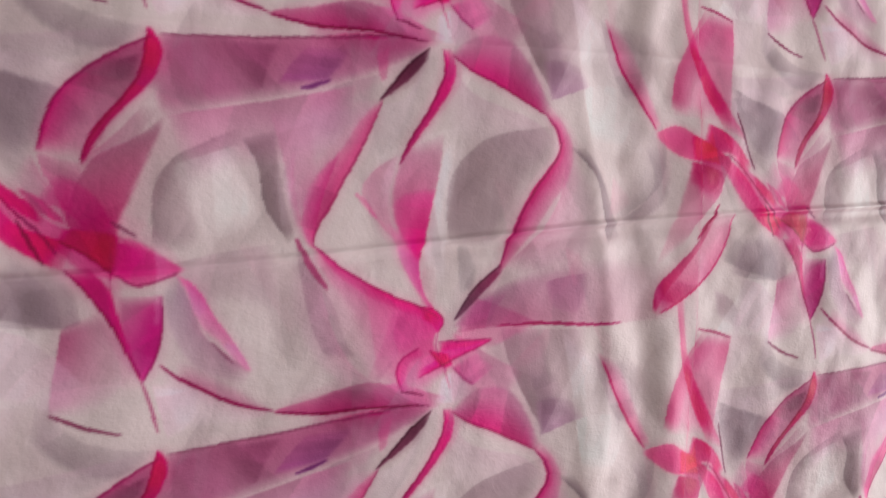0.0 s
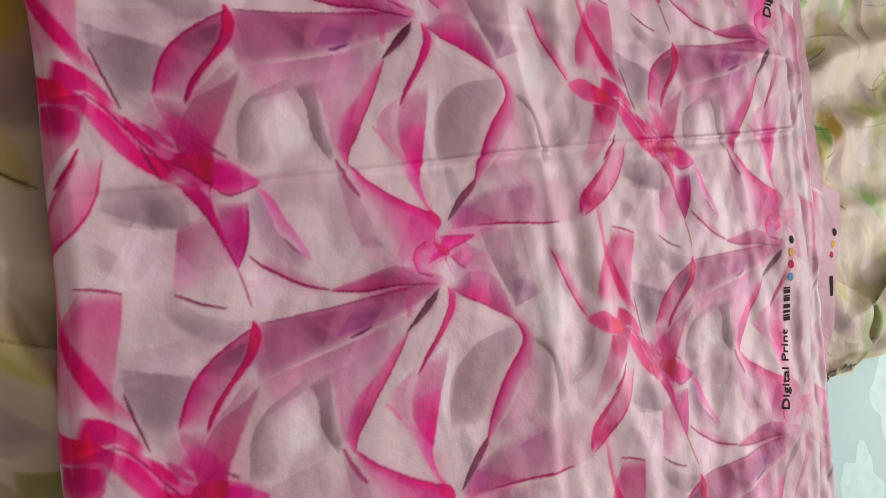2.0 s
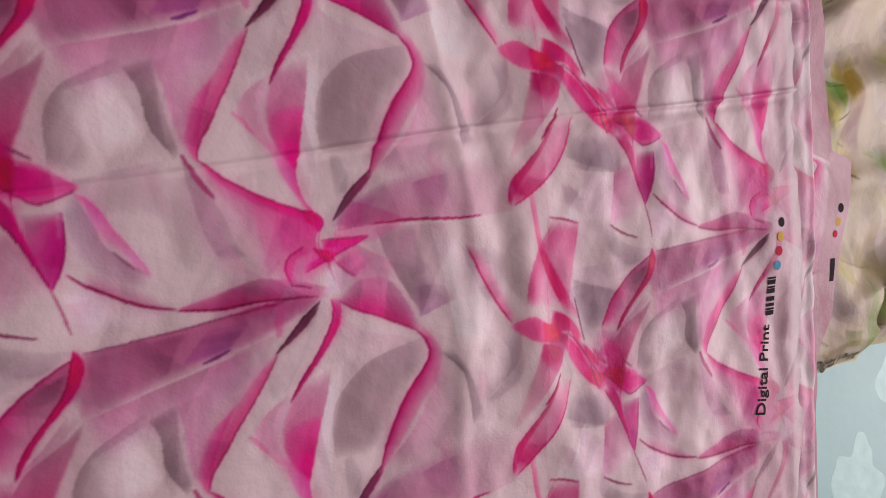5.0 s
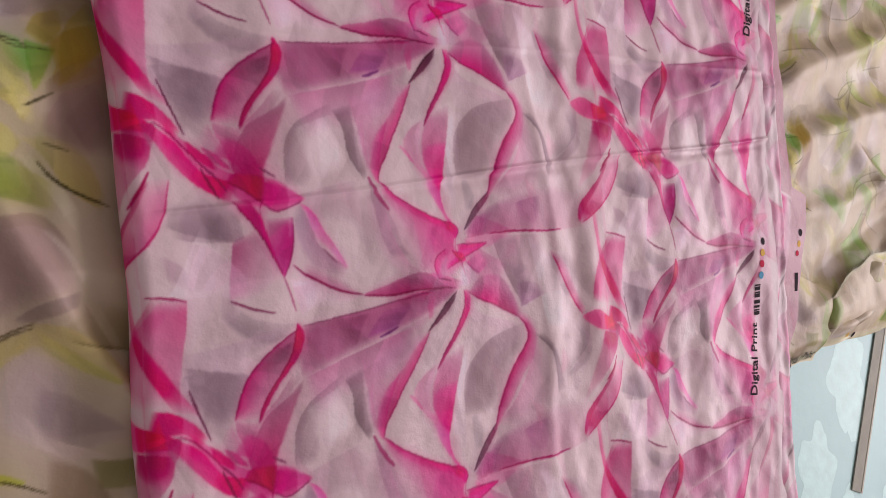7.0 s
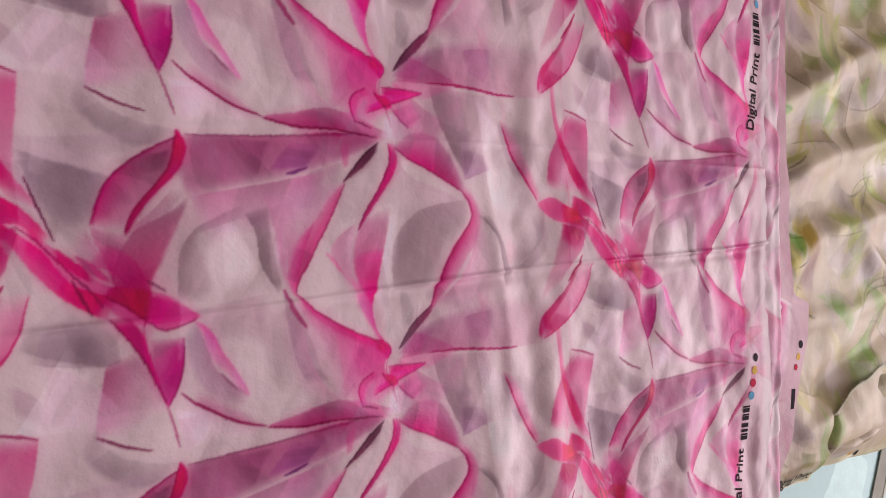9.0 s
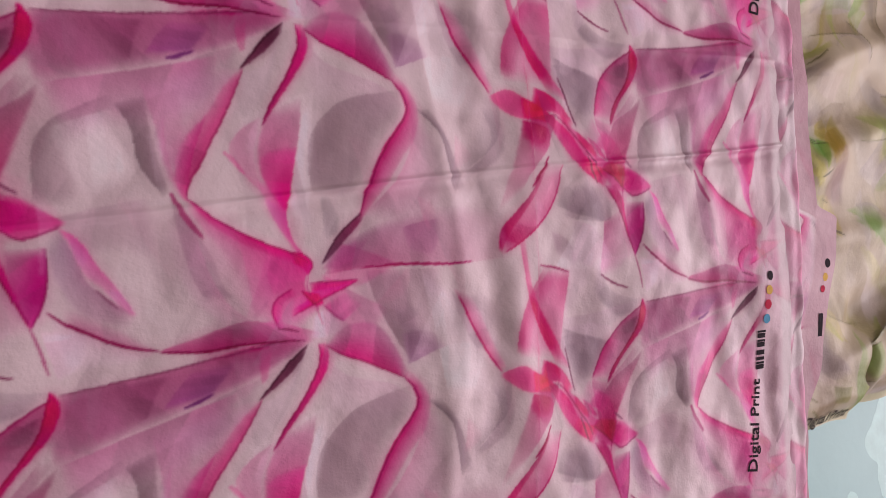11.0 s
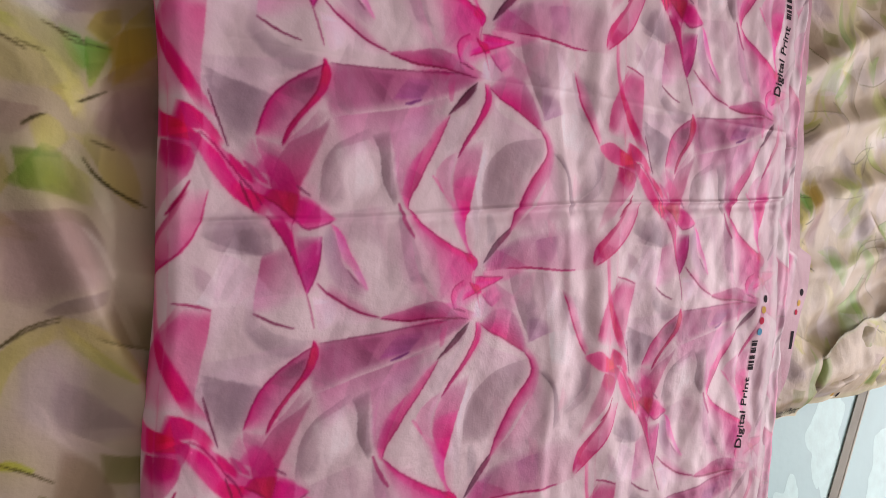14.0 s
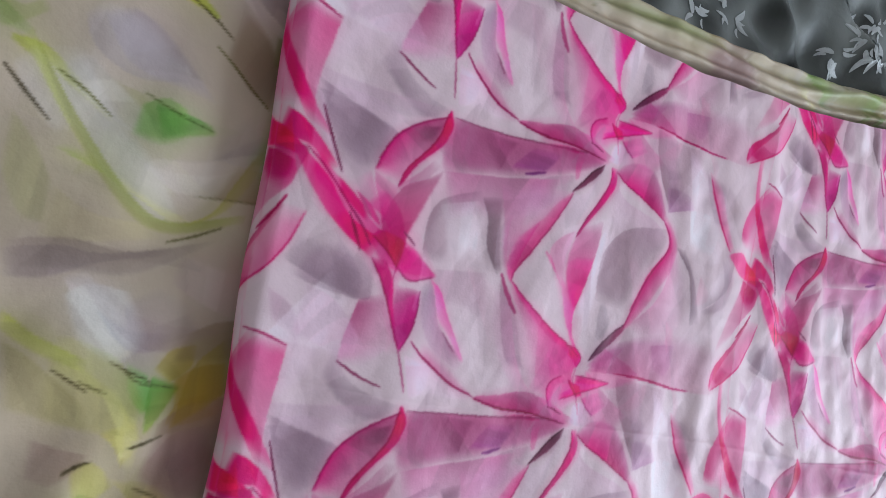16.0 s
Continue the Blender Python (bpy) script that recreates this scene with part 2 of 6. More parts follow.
    def finish(self, reach, share):
        self.bleed(reach, share)
        for line in self.lines:
            self.draw(*line)
        self.bleed(0.26, 1.0)

    def dye(self, x, y, gain):
        """The print's colour at places of the cloth, as linear reflectance."""
        d = self.RES * 0.5
        c = sum(self.rgb[self.index(x + i * d, y + j * d)] for i in (-1, 1) for j in (-1, 1)) / 4
        c = linear(c) * np.array(self.TONE)
        mean = c.mean(-1, keepdims=True)
        return np.clip((mean + (c - mean) * self.RICH) * gain, 0.004, 0.9)


def pink_print():
    cloth = Print((210, 195, 197))
    petal, stroke = cloth.petal, cloth.stroke
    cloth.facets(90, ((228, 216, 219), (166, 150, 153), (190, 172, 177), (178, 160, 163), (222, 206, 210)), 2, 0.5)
    petal([(-88.6, 114.8), (-102.5, 108.3), (-112.1, 102.1), (-118.1, 91.7), (-119.1, 77.6), (-118.3, 70.5)], [(-86.5, 109.2), (-96.5, 102.9), (-104.3, 96.3), (-106.2, 87.0), (-104.1, 77.8), (-106.0, 69.5)],
          (134, 114, 120, 0.85), (134, 114, 120, 0.85), (164, 142, 150, 0.4), (164, 142, 150, 0.4), soft=0.35)
    petal([(-86.9, 111.7), (-81.8, 101.5), (-79.9, 86.7), (-71.2, 72.9)], [(-74.1, 115.7), (-73.9, 104.0), (-71.4, 87.0), (-68.6, 75.1)],
          (104, 84, 90, 0.85), (104, 84, 90, 0.85), (132, 108, 116, 0.6), (132, 108, 116, 0.6), soft=0.2)
    petal([(-164.4, 133.5), (-155.3, 130.6), (-145.9, 127.3), (-135.3, 115.6)], [(-164.4, 109.8), (-160.3, 108.2), (-156.1, 104.6), (-151.9, 105.5)],
          (152, 133, 144, 0.65), (152, 133, 144, 0.65), (162, 145, 153, 0.35), (162, 145, 153, 0.35), soft=0.35)
    petal([(47.0, 125.3), (21.0, 120.7), (8.1, 112.8), (-0.5, 100.7), (-2.6, 86.5), (-1.7, 73.6)], [(49.0, 112.6), (40.8, 104.9), (32.8, 94.7), (27.7, 84.9), (22.6, 77.5), (17.4, 71.4)],
          (142, 122, 128, 0.8), (142, 122, 128, 0.8), (146, 126, 132, 0.65), (146, 126, 132, 0.65), soft=0.35)
    petal([(58.1, 116.1), (69.9, 103.6), (74.1, 91.0), (78.0, 73.1)], [(64.8, 116.0), (73.5, 103.8), (79.5, 91.2), (86.5, 75.7)],
          (94, 75, 84, 0.75), (94, 75, 84, 0.75), (122, 101, 110, 0.4), (122, 101, 110, 0.4), soft=0.2)
    petal([(-68.6, 71.9), (-65.4, 54.4), (-60.7, 36.6), (-54.9, 26.3)], [(-57.8, 56.5), (-51.2, 43.0), (-47.0, 31.6), (-42.3, 25.7)],
          (152, 121, 135, 0.6), (152, 121, 135, 0.6), (160, 131, 144, 0.55), (160, 131, 144, 0.55), soft=0.15)
    petal([(2.9, 72.5), (2.5, 63.0), (3.6, 51.0)], [(6.8, 72.5), (11.1, 62.9), (10.1, 52.1)],
          (152, 139, 144, 0.5), (152, 139, 144, 0.5), (152, 139, 144, 0.5), (152, 139, 144, 0.5), soft=0.35)
    petal([(-155.2, 20.6), (-146.4, 5.0), (-131.9, -2.4), (-116.5, -5.4)], [(-158.6, 3.1), (-148.2, -6.9), (-135.6, -13.7), (-124.4, -12.5)],
          (162, 143, 152, 0.3), (162, 143, 152, 0.3), (134, 115, 124, 0.6), (134, 115, 124, 0.6), soft=0.35)
    petal([(24.2, 34.0), (28.9, 18.4), (36.4, 2.9), (47.1, -14.5)], [(45.1, 32.7), (48.5, 19.9), (52.2, 1.8), (57.0, -8.9)],
          (124, 98, 106, 0.75), (124, 98, 106, 0.75), (138, 114, 122, 0.6), (138, 114, 122, 0.6), soft=0.3)
    petal([(-164.5, 68.8), (-156.9, 61.1), (-148.3, 50.1)], [(-164.5, 44.0), (-156.9, 42.5), (-149.2, 41.9)],
          (167, 150, 158, 0.3), (167, 150, 158, 0.3), (148, 129, 138, 0.6), (148, 129, 138, 0.6), soft=0.35)
    petal([(-47.8, 13.5), (-33.8, 14.9), (-19.0, 7.3)], [(-56.8, 9.6), (-43.0, 8.1), (-18.9, 3.3)],
          (152, 123, 136, 0.5), (152, 123, 136, 0.5), (152, 123, 136, 0.5), (152, 123, 136, 0.5), soft=0.35)
    petal([(98.4, 120.0), (104.6, 105.1), (98.3, 91.7), (86.1, 83.0)], [(109.8, 118.5), (113.3, 102.8), (108.0, 90.6), (90.9, 81.6)],
          (162, 143, 152, 0.5), (162, 143, 152, 0.5), (142, 121, 130, 0.5), (142, 121, 130, 0.5), soft=0.35)
    petal([(-59.2, 128.6), (-48.3, 136.0), (-30.0, 142.5)], [(-63.4, 116.4), (-50.1, 116.2), (-36.5, 123.7)],
          (167, 135, 149, 0.5), (167, 135, 149, 0.5), (162, 135, 147, 0.35), (162, 135, 147, 0.35), soft=0.35)
    petal([(72.5, 174.3), (79.5, 154.9), (87.9, 140.4)], [(91.0, 171.4), (94.9, 156.4), (98.9, 141.3)],
          (152, 127, 138, 0.45), (152, 127, 138, 0.45), (162, 140, 150, 0.35), (162, 140, 150, 0.35), soft=0.35)
    petal([(140.0, 148.7), (156.2, 143.2), (171.5, 133.2)], [(146.8, 123.3), (161.6, 115.8), (176.5, 113.7)],
          (162, 145, 153, 0.5), (162, 145, 153, 0.5), (167, 147, 156, 0.4), (167, 147, 156, 0.4), soft=0.35)
    petal([(-111.7, 65.4), (-96.0, 68.5), (-77.5, 71.8)], [(-109.6, 46.8), (-91.7, 50.5), (-75.0, 45.9)],
          (174, 147, 159, 0.4), (174, 147, 159, 0.4), (174, 145, 158, 0.35), (174, 145, 158, 0.35), soft=0.35)
    petal([(38.1, 170.2), (42.8, 158.6), (47.4, 149.4)], [(52.4, 167.0), (57.2, 155.2), (62.0, 145.8)],
          (152, 131, 140, 0.5), (152, 131, 140, 0.5), (167, 145, 155, 0.35), (167, 145, 155, 0.35), soft=0.35)
    petal([(-182.2, 132.5), (-170.7, 133.1), (-158.5, 131.4), (-148.7, 125.2)], [(-178.3, 117.8), (-165.8, 106.8), (-156.6, 105.1), (-149.5, 114.8)],
          (152, 135, 144, 0.65), (152, 135, 144, 0.65), (157, 139, 148, 0.45), (157, 139, 148, 0.45), soft=0.35)
    petal([(-179.0, 46.2), (-167.2, 43.7), (-145.7, 43.0), (-142.9, 47.5)], [(-174.3, 60.5), (-162.8, 65.5), (-150.3, 61.9), (-143.3, 53.4)],
          (150, 127, 138, 0.6), (150, 127, 138, 0.6), (167, 145, 155, 0.4), (167, 145, 155, 0.4), soft=0.35)
    petal([(-189.6, 37.5), (-178.0, 32.1), (-171.4, 20.8)], [(-186.0, 25.0), (-177.2, 20.8), (-172.5, 15.1)],
          (182, 155, 167, 0.5), (182, 155, 167, 0.5), (172, 145, 157, 0.5), (172, 145, 157, 0.5), soft=0.35)
    petal([(-112.3, 118.2), (-92.7, 122.8), (-67.9, 128.9), (-41.5, 136.6)], [(-106.2, 94.2), (-88.4, 101.2), (-67.5, 104.3), (-45.5, 114.3)],
          (184, 124, 152, 0.75), (176, 112, 142, 0.75), (198, 150, 174, 0.35), (192, 146, 168, 0.4), soft=0.5)
    petal([(-61.3, 69.7), (-57.6, 49.9), (-48.1, 27.1), (-33.7, 12.6)], [(-71.1, 67.5), (-69.6, 45.7), (-61.6, 27.8), (-47.8, 13.5)],
          (204, 160, 180, 0.55), (206, 150, 175, 0.6), (200, 170, 184, 0.2), (200, 165, 181, 0.3), soft=0.3)
    petal([(-29.7, 132.1), (-38.6, 114.7), (-49.7, 98.6), (-58.3, 80.8)], [(-59.2, 128.6), (-65.5, 115.2), (-70.6, 99.9), (-71.3, 80.5)],
          (206, 150, 175, 0.5), (206, 140, 170, 0.5), (190, 160, 174, 0.3), (190, 150, 168, 0.3), soft=0.4)
    petal([(1.8, 147.4), (12.5, 136.7), (37.1, 127.8), (48.8, 117.6)], [(-2.5, 121.5), (8.0, 115.2), (24.1, 108.9), (40.7, 107.3)],
          (206, 176, 190, 0.4), (196, 160, 178, 0.4), (206, 180, 192, 0.1), (200, 180, 190, 0.1), soft=0.4)
    petal([(-155.3, 103.7), (-150.1, 92.5), (-139.6, 79.2), (-125.0, 69.4)], [(-164.5, 93.8), (-158.6, 75.0), (-148.3, 55.6), (-132.2, 47.3)],
          (206, 130, 164, 0.6), (200, 120, 156, 0.6), (206, 160, 181, 0.2), (200, 150, 172, 0.2), soft=0.4)
    petal([(-117.1, 26.3), (-105.4, 17.3), (-91.2, 8.8), (-76.4, 5.5)], [(-111.1, 0.9), (-101.2, 2.1), (-89.0, 2.1), (-76.4, 3.9)],
          (206, 160, 181, 0.3), (206, 160, 181, 0.4), (230, 216, 224, 0.5), (214, 180, 195, 0.4), soft=0.3)
    petal([(24.2, 33.5), (43.7, 32.7), (67.1, 31.9)], [(11.5, 12.0), (36.4, 2.9), (65.8, -4.4)],
          (190, 140, 162, 0.5), (190, 150, 168, 0.3), (200, 160, 178, 0.2), (200, 170, 184, 0.2), soft=0.3)
    petal([(54.7, 112.9), (52.6, 95.4), (41.9, 77.7), (25.8, 62.9)], [(66.9, 103.5), (70.8, 83.3), (65.6, 65.3), (37.1, 57.9)],
          (206, 150, 175, 0.5), (190, 130, 157, 0.5), (190, 170, 179, 0.2), (180, 140, 158, 0.3), soft=0.4)
    petal([(-183.0, 143.4), (-165.5, 144.0), (-121.0, 149.4)], [(-184.3, 121.0), (-164.5, 129.9), (-123.9, 142.7)],
          (214, 190, 201, 0.5), (206, 180, 192, 0.5), (200, 180, 189, 0.3), (200, 180, 189, 0.3), soft=0.3)
    petal([(-61.3, 69.7), (-44.2, 57.5), (-25.1, 49.2), (-6.2, 39.3)], [(-57.5, 45.4), (-43.5, 26.9), (-33.8, 14.9), (-14.1, 7.7)],
          (204, 130, 162, 0.35), (206, 110, 150, 0.4), (204, 160, 178, 0.2), (206, 140, 168, 0.3), soft=0.3)
    petal([(-39.5, 54.0), (-36.7, 35.7), (-33.8, 17.2)], [(-5.0, 40.5), (-8.3, 25.2), (-9.1, 8.5)],
          (200, 110, 148, 0.3), (208, 130, 162, 0.35), (206, 90, 140, 0.5), (208, 120, 156, 0.4), soft=0.3)
    petal([(-56.8, 10.7), (-38.5, 15.2), (-19.2, 11.6), (-1.3, 5.6)], [(-61.0, -3.6), (-42.7, -4.1), (-23.7, -3.4), (-6.3, 1.2)],
          (186, 96, 136, 0.5), (196, 90, 138, 0.6), (180, 110, 142, 0.3), (190, 100, 140, 0.4), soft=0.2)
    petal([(0.3, 34.4), (16.4, 24.0), (36.0, 13.0)], [(-1.3, 3.2), (14.4, 4.5), (28.0, 3.5)],
          (200, 100, 145, 0.55), (190, 130, 157, 0.4), (206, 130, 164, 0.4), (196, 130, 160, 0.4), soft=0.2)
    petal([(10.3, 48.5), (26.6, 43.2), (43.6, 35.3)], [(0.4, 32.0), (16.3, 26.4), (27.1, 28.4)],
          (190, 80, 130, 0.6), (180, 90, 130, 0.5), (200, 110, 150, 0.5), (190, 110, 146, 0.4), soft=0.2)
    petal([(-76.3, 123.0), (-71.7, 104.1), (-69.2, 84.9)], [(-59.1, 124.2), (-58.7, 104.8), (-61.6, 85.1)],
          (190, 140, 162, 0.5), (200, 130, 162, 0.5), (196, 150, 171, 0.3), (200, 140, 167, 0.4), soft=0.3)
    petal([(-113.5, 147.7), (-103.0, 148.3), (-83.0, 149.9), (-59.7, 153.0), (-41.9, 155.8), (-23.3, 158.8), (-9.9, 157.6)], [(-117.1, 129.9), (-112.3, 118.6), (-92.8, 123.8), (-72.2, 129.2), (-50.5, 135.8), (-30.0, 144.7), (-9.8, 154.2)],
          (172, 90, 128, 0.89), (156, 70, 110, 0.89), (172, 108, 138, 0.85), (164, 98, 130, 0.85), soft=0.4)
    petal([(-59.7, 149.5), (-66.0, 142.9), (-72.3, 133.8)], [(-41.8, 151.5), (-46.2, 144.9), (-52.3, 137.4)],
          (170, 100, 140, 0.4), (160, 84, 140, 0.5), (150, 90, 130, 0.4), (120, 60, 118, 0.7), soft=0.1)
    stroke([(-63.7, 132.9), (-58.3, 134.7), (-51.0, 137.9)], 1.6, (104, 44, 104, 0.8))
    petal([(-112.6, 147.4), (-106.7, 136.8), (-96.7, 123.5)], [(-103.9, 148.0), (-93.0, 138.2), (-84.7, 126.5)],
          (186, 130, 155, 0.4), (180, 120, 147, 0.4), (196, 140, 165, 0.3), (186, 130, 155, 0.3))
    petal([(-93.1, 148.4), (-89.0, 140.6), (-80.6, 130.0)], [(-70.4, 148.8), (-74.5, 142.1), (-78.5, 131.2)],
          (140, 84, 109, 0.2), (140, 88, 111, 0.2), (128, 72, 98, 0.65), (140, 84, 112, 0.55), soft=0.2)
    petal([(-53.2, 154.6), (-39.7, 157.6), (-26.8, 158.0)], [(-50.9, 153.9), (-39.6, 155.2), (-26.8, 156.6)],
          (195, 50, 115, 0.3), (190, 40, 108, 0.8), (195, 50, 115, 0.3), (190, 40, 108, 0.8))
    petal([(-30.4, 156.5), (-31.3, 148.6), (-29.9, 139.8)], [(-25.2, 157.7), (-26.6, 149.1), (-27.6, 141.2)],
          (200, 90, 140, 0.4), (200, 80, 134, 0.5), (200, 90, 140, 0.4), (200, 80, 134, 0.5))
    petal([(-115.4, 147.1), (-125.5, 142.1), (-136.3, 134.9), (-145.1, 126.4), (-150.2, 116.4), (-153.2, 105.4)], [(-114.4, 140.1), (-119.6, 131.6), (-125.0, 124.8), (-130.8, 117.9), (-135.8, 110.7), (-140.1, 101.7)],
          (150, 66, 104, 0.85), (205, 40, 114, 0.95), (150, 84, 114, 0.75), (185, 130, 155, 0.5), soft=0.03)
    petal([(-115.4, 147.1), (-125.5, 142.1), (-136.3, 134.9), (-145.1, 126.4), (-150.2, 116.4), (-153.2, 105.4)], [(-115.0, 146.4), (-124.4, 140.6), (-134.5, 133.4), (-142.8, 125.1), (-148.1, 116.0), (-151.2, 105.5)],
          (165, 50, 102, 0.6), (205, 25, 106, 1), (160, 60, 105, 0.1), (200, 60, 123, 0.1))
    petal([(-131.0, 136.4), (-132.7, 132.4), (-130.9, 128.6)], [(-119.6, 140.5), (-120.9, 135.5), (-123.6, 130.3)],
          (120, 62, 88, 0.1), (120, 62, 88, 0.1), (112, 56, 84, 0.75), (120, 62, 88, 0.6), soft=0.3)
    petal([(-124.9, 108.4), (-134.4, 103.9), (-140.0, 96.8), (-143.5, 88.9), (-145.2, 80.0), (-139.6, 67.0)], [(-112.6, 118.6), (-116.4, 108.9), (-121.1, 98.6), (-125.5, 88.5), (-129.7, 78.4), (-132.0, 61.4)],
          (164, 106, 130, 0.65), (180, 44, 100, 0.88), (156, 98, 122, 0.75), (188, 36, 98, 0.89), soft=0.04)
    petal([(-153.2, 105.4), (-151.9, 98.2), (-148.4, 90.6), (-145.2, 79.1)], [(-140.1, 101.1), (-139.7, 96.8), (-142.3, 90.9), (-144.6, 81.0)],
          (205, 110, 153, 0.5), (185, 60, 116, 0.7), (200, 140, 167, 0.4), (170, 40, 98, 0.8))
    petal([(-116.7, 150.1), (-118.2, 142.7), (-119.6, 135.6), (-122.7, 129.4), (-128.1, 122.0), (-133.5, 115.7), (-138.0, 108.6), (-140.4, 100.7)], [(-115.6, 149.5), (-112.7, 143.2), (-113.6, 137.2), (-116.4, 130.9), (-121.7, 124.9), (-127.8, 118.5), (-133.1, 111.4), (-139.7, 100.3)],
          (206, 10, 98, 1), (160, 12, 79, 1), (190, 4, 88, 1), (140, 8, 67, 1))
    petal([(-139.7, 100.7), (-136.2, 104.8), (-128.1, 112.2), (-119.8, 121.7)], [(-139.7, 98.8), (-132.6, 102.1), (-124.4, 107.8), (-115.1, 120.0)],
          (190, 90, 135, 0.5), (170, 90, 126, 0.3), (176, 110, 140, 0.3), (160, 100, 127, 0.3), soft=0.2)
    petal([(-178.8, 104.5), (-161.5, 88.7), (-145.1, 77.0), (-125.0, 71.1), (-108.8, 62.8)], [(-182.4, 94.9), (-167.1, 83.2), (-151.0, 71.6), (-137.4, 60.3), (-109.7, 61.2)],
          (204, 80, 136, 0.65), (198, 84, 135, 0.7), (208, 100, 149, 0.55), (200, 70, 128, 0.75), soft=0.05)
    petal([(-148.7, 73.6), (-139.6, 67.8), (-131.8, 61.0)], [(-146.3, 77.9), (-136.0, 76.9), (-129.1, 75.4)],
          (182, 8, 86, 1), (178, 6, 83, 1), (182, 8, 86, 1), (178, 6, 83, 1))
    petal([(-160.3, 92.1), (-153.6, 88.5), (-146.6, 81.0)], [(-156.1, 85.6), (-151.0, 81.9), (-145.8, 79.1)],
          (190, 25, 99, 0.5), (180, 30, 98, 0.7), (190, 25, 99, 0.5), (180, 30, 98, 0.7))
    petal([(-131.8, 61.4), (-124.0, 56.9), (-110.7, 61.3)], [(-129.5, 75.4), (-121.3, 71.9), (-109.4, 62.9)],
          (196, 70, 127, 0.9), (196, 84, 134, 0.85), (196, 70, 127, 0.9), (196, 84, 134, 0.85))
    stroke([(-162.0, 84.1), (-157.8, 79.8), (-153.5, 75.1), (-149.2, 68.3)], 1, (120, 40, 76, 0.7))
    stroke([(-132.4, 73.4), (-133.1, 63.4), (-133.4, 55.4)], 0.7, (165, 40, 96, 0.7))
    stroke([(-132.4, 80.3), (-127.8, 77.0), (-124.1, 74.5)], 1, (120, 60, 87, 0.8))
    petal([(-147.5, 63.4), (-140.4, 54.5), (-134.0, 44.4), (-128.5, 33.1), (-123.5, 22.2)], [(-139.5, 63.8), (-133.2, 55.4), (-131.0, 47.3), (-128.1, 37.1), (-123.0, 22.1)],
          (192, 40, 108, 0.85), (176, 8, 88, 0.98), (192, 40, 108, 0.85), (176, 8, 88, 0.98))
    petal([(-117.0, 53.1), (-116.5, 43.9), (-117.6, 34.6), (-120.0, 27.5), (-122.8, 21.3)], [(-130.8, 53.3), (-130.4, 45.3), (-129.2, 37.2), (-126.6, 28.9), (-123.2, 21.7)],
          (170, 24, 100, 0.95), (170, 14, 100, 1), (186, 100, 140, 0.5), (172, 20, 105, 0.95), soft=0.04)
    petal([(-148.6, 42.3), (-150.0, 32.1), (-151.7, 22.3), (-152.4, 12.1)], [(-137.7, 47.5), (-130.3, 37.2), (-125.1, 25.7), (-139.3, 11.0)],
          (158, 52, 100, 0.85), (190, 120, 152, 0.6), (182, 110, 142, 0.4), (200, 160, 178, 0.1), soft=0.05)
    stroke([(-123.5, 22.2), (-120.8, 14.2), (-118.5, 6.7), (-116.9, 1.4)], 1, (150, 60, 100, 0.75))
    stroke([(-152.7, 12.1), (-146.4, 8.8), (-139.3, 5.6), (-128.8, 2.4)], 1.05, (112, 36, 70, 0.95))
    stroke([(-117.5, 27.4), (-109.4, 20.7), (-101.4, 15.9), (-91.2, 10.3), (-82.8, 7.5), (-74.7, 5.8)], 1.2, (132, 22, 72, 0.95))
    petal([(-111.3, 21.4), (-101.4, 15.7), (-91.2, 10.3), (-82.8, 7.5), (-74.7, 6.0)], [(-111.4, 28.1), (-101.5, 23.8), (-91.3, 17.4), (-82.9, 11.0), (-75.4, 6.9)],
          (186, 70, 122, 0.7), (190, 70, 124, 0.7), (180, 130, 155, 0.2), (190, 130, 157, 0.2))
    petal([(-111.7, 60.2), (-106.7, 48.8), (-102.7, 38.2), (-94.5, 30.4), (-84.7, 22.0)], [(-116.2, 55.1), (-114.8, 44.8), (-111.4, 34.4), (-103.5, 24.5), (-87.2, 17.2)],
          (146, 122, 140, 0.75), (190, 130, 160, 0.6), (140, 122, 138, 0.5), (190, 150, 170, 0.4))
    petal([(-111.7, 60.6), (-104.8, 55.4), (-98.7, 44.8), (-92.6, 35.7), (-88.4, 29.1), (-84.1, 22.4)], [(-107.3, 52.9), (-105.7, 46.7), (-102.7, 40.3), (-96.6, 34.8), (-91.4, 28.2), (-86.2, 22.1)],
          (228, 84, 149, 0.95), (226, 100, 157, 0.7), (244, 160, 198, 0.75), (214, 120, 162, 0.5))
    stroke([(-99.6, 34.9), (-94.5, 29.4), (-91.0, 26.0)], 1, (130, 70, 97, 0.6))
    petal([(-75.4, 5.2), (-56.7, 3.2), (-35.9, 4.6), (-8.9, 3.0)], [(-73.2, 6.3), (-56.8, 10.5), (-43.1, 13.2), (-14.0, 5.6)],
          (160, 34, 91, 0.85), (150, 30, 84, 0.9), (172, 70, 116, 0.8), (165, 110, 135, 0.4), soft=0.1)
    stroke([(-74.3, 4.6), (-56.6, 2.8), (-35.9, 4.4), (-14.0, 3.4)], 0.9, (140, 20, 74, 0.85))
    petal([(-29.7, 132.7), (-34.2, 122.8), (-40.8, 110.1), (-48.5, 97.6), (-55.0, 86.3), (-60.4, 78.1), (-61.8, 70.4)], [(-33.9, 129.5), (-41.1, 121.2), (-48.8, 110.1), (-58.2, 100.0), (-62.8, 90.5), (-66.1, 80.6), (-62.9, 70.4)],
          (200, 50, 112, 0.89), (206, 60, 122, 0.89), (222, 130, 168, 0.55), (200, 116, 150, 0.5), soft=0.1)
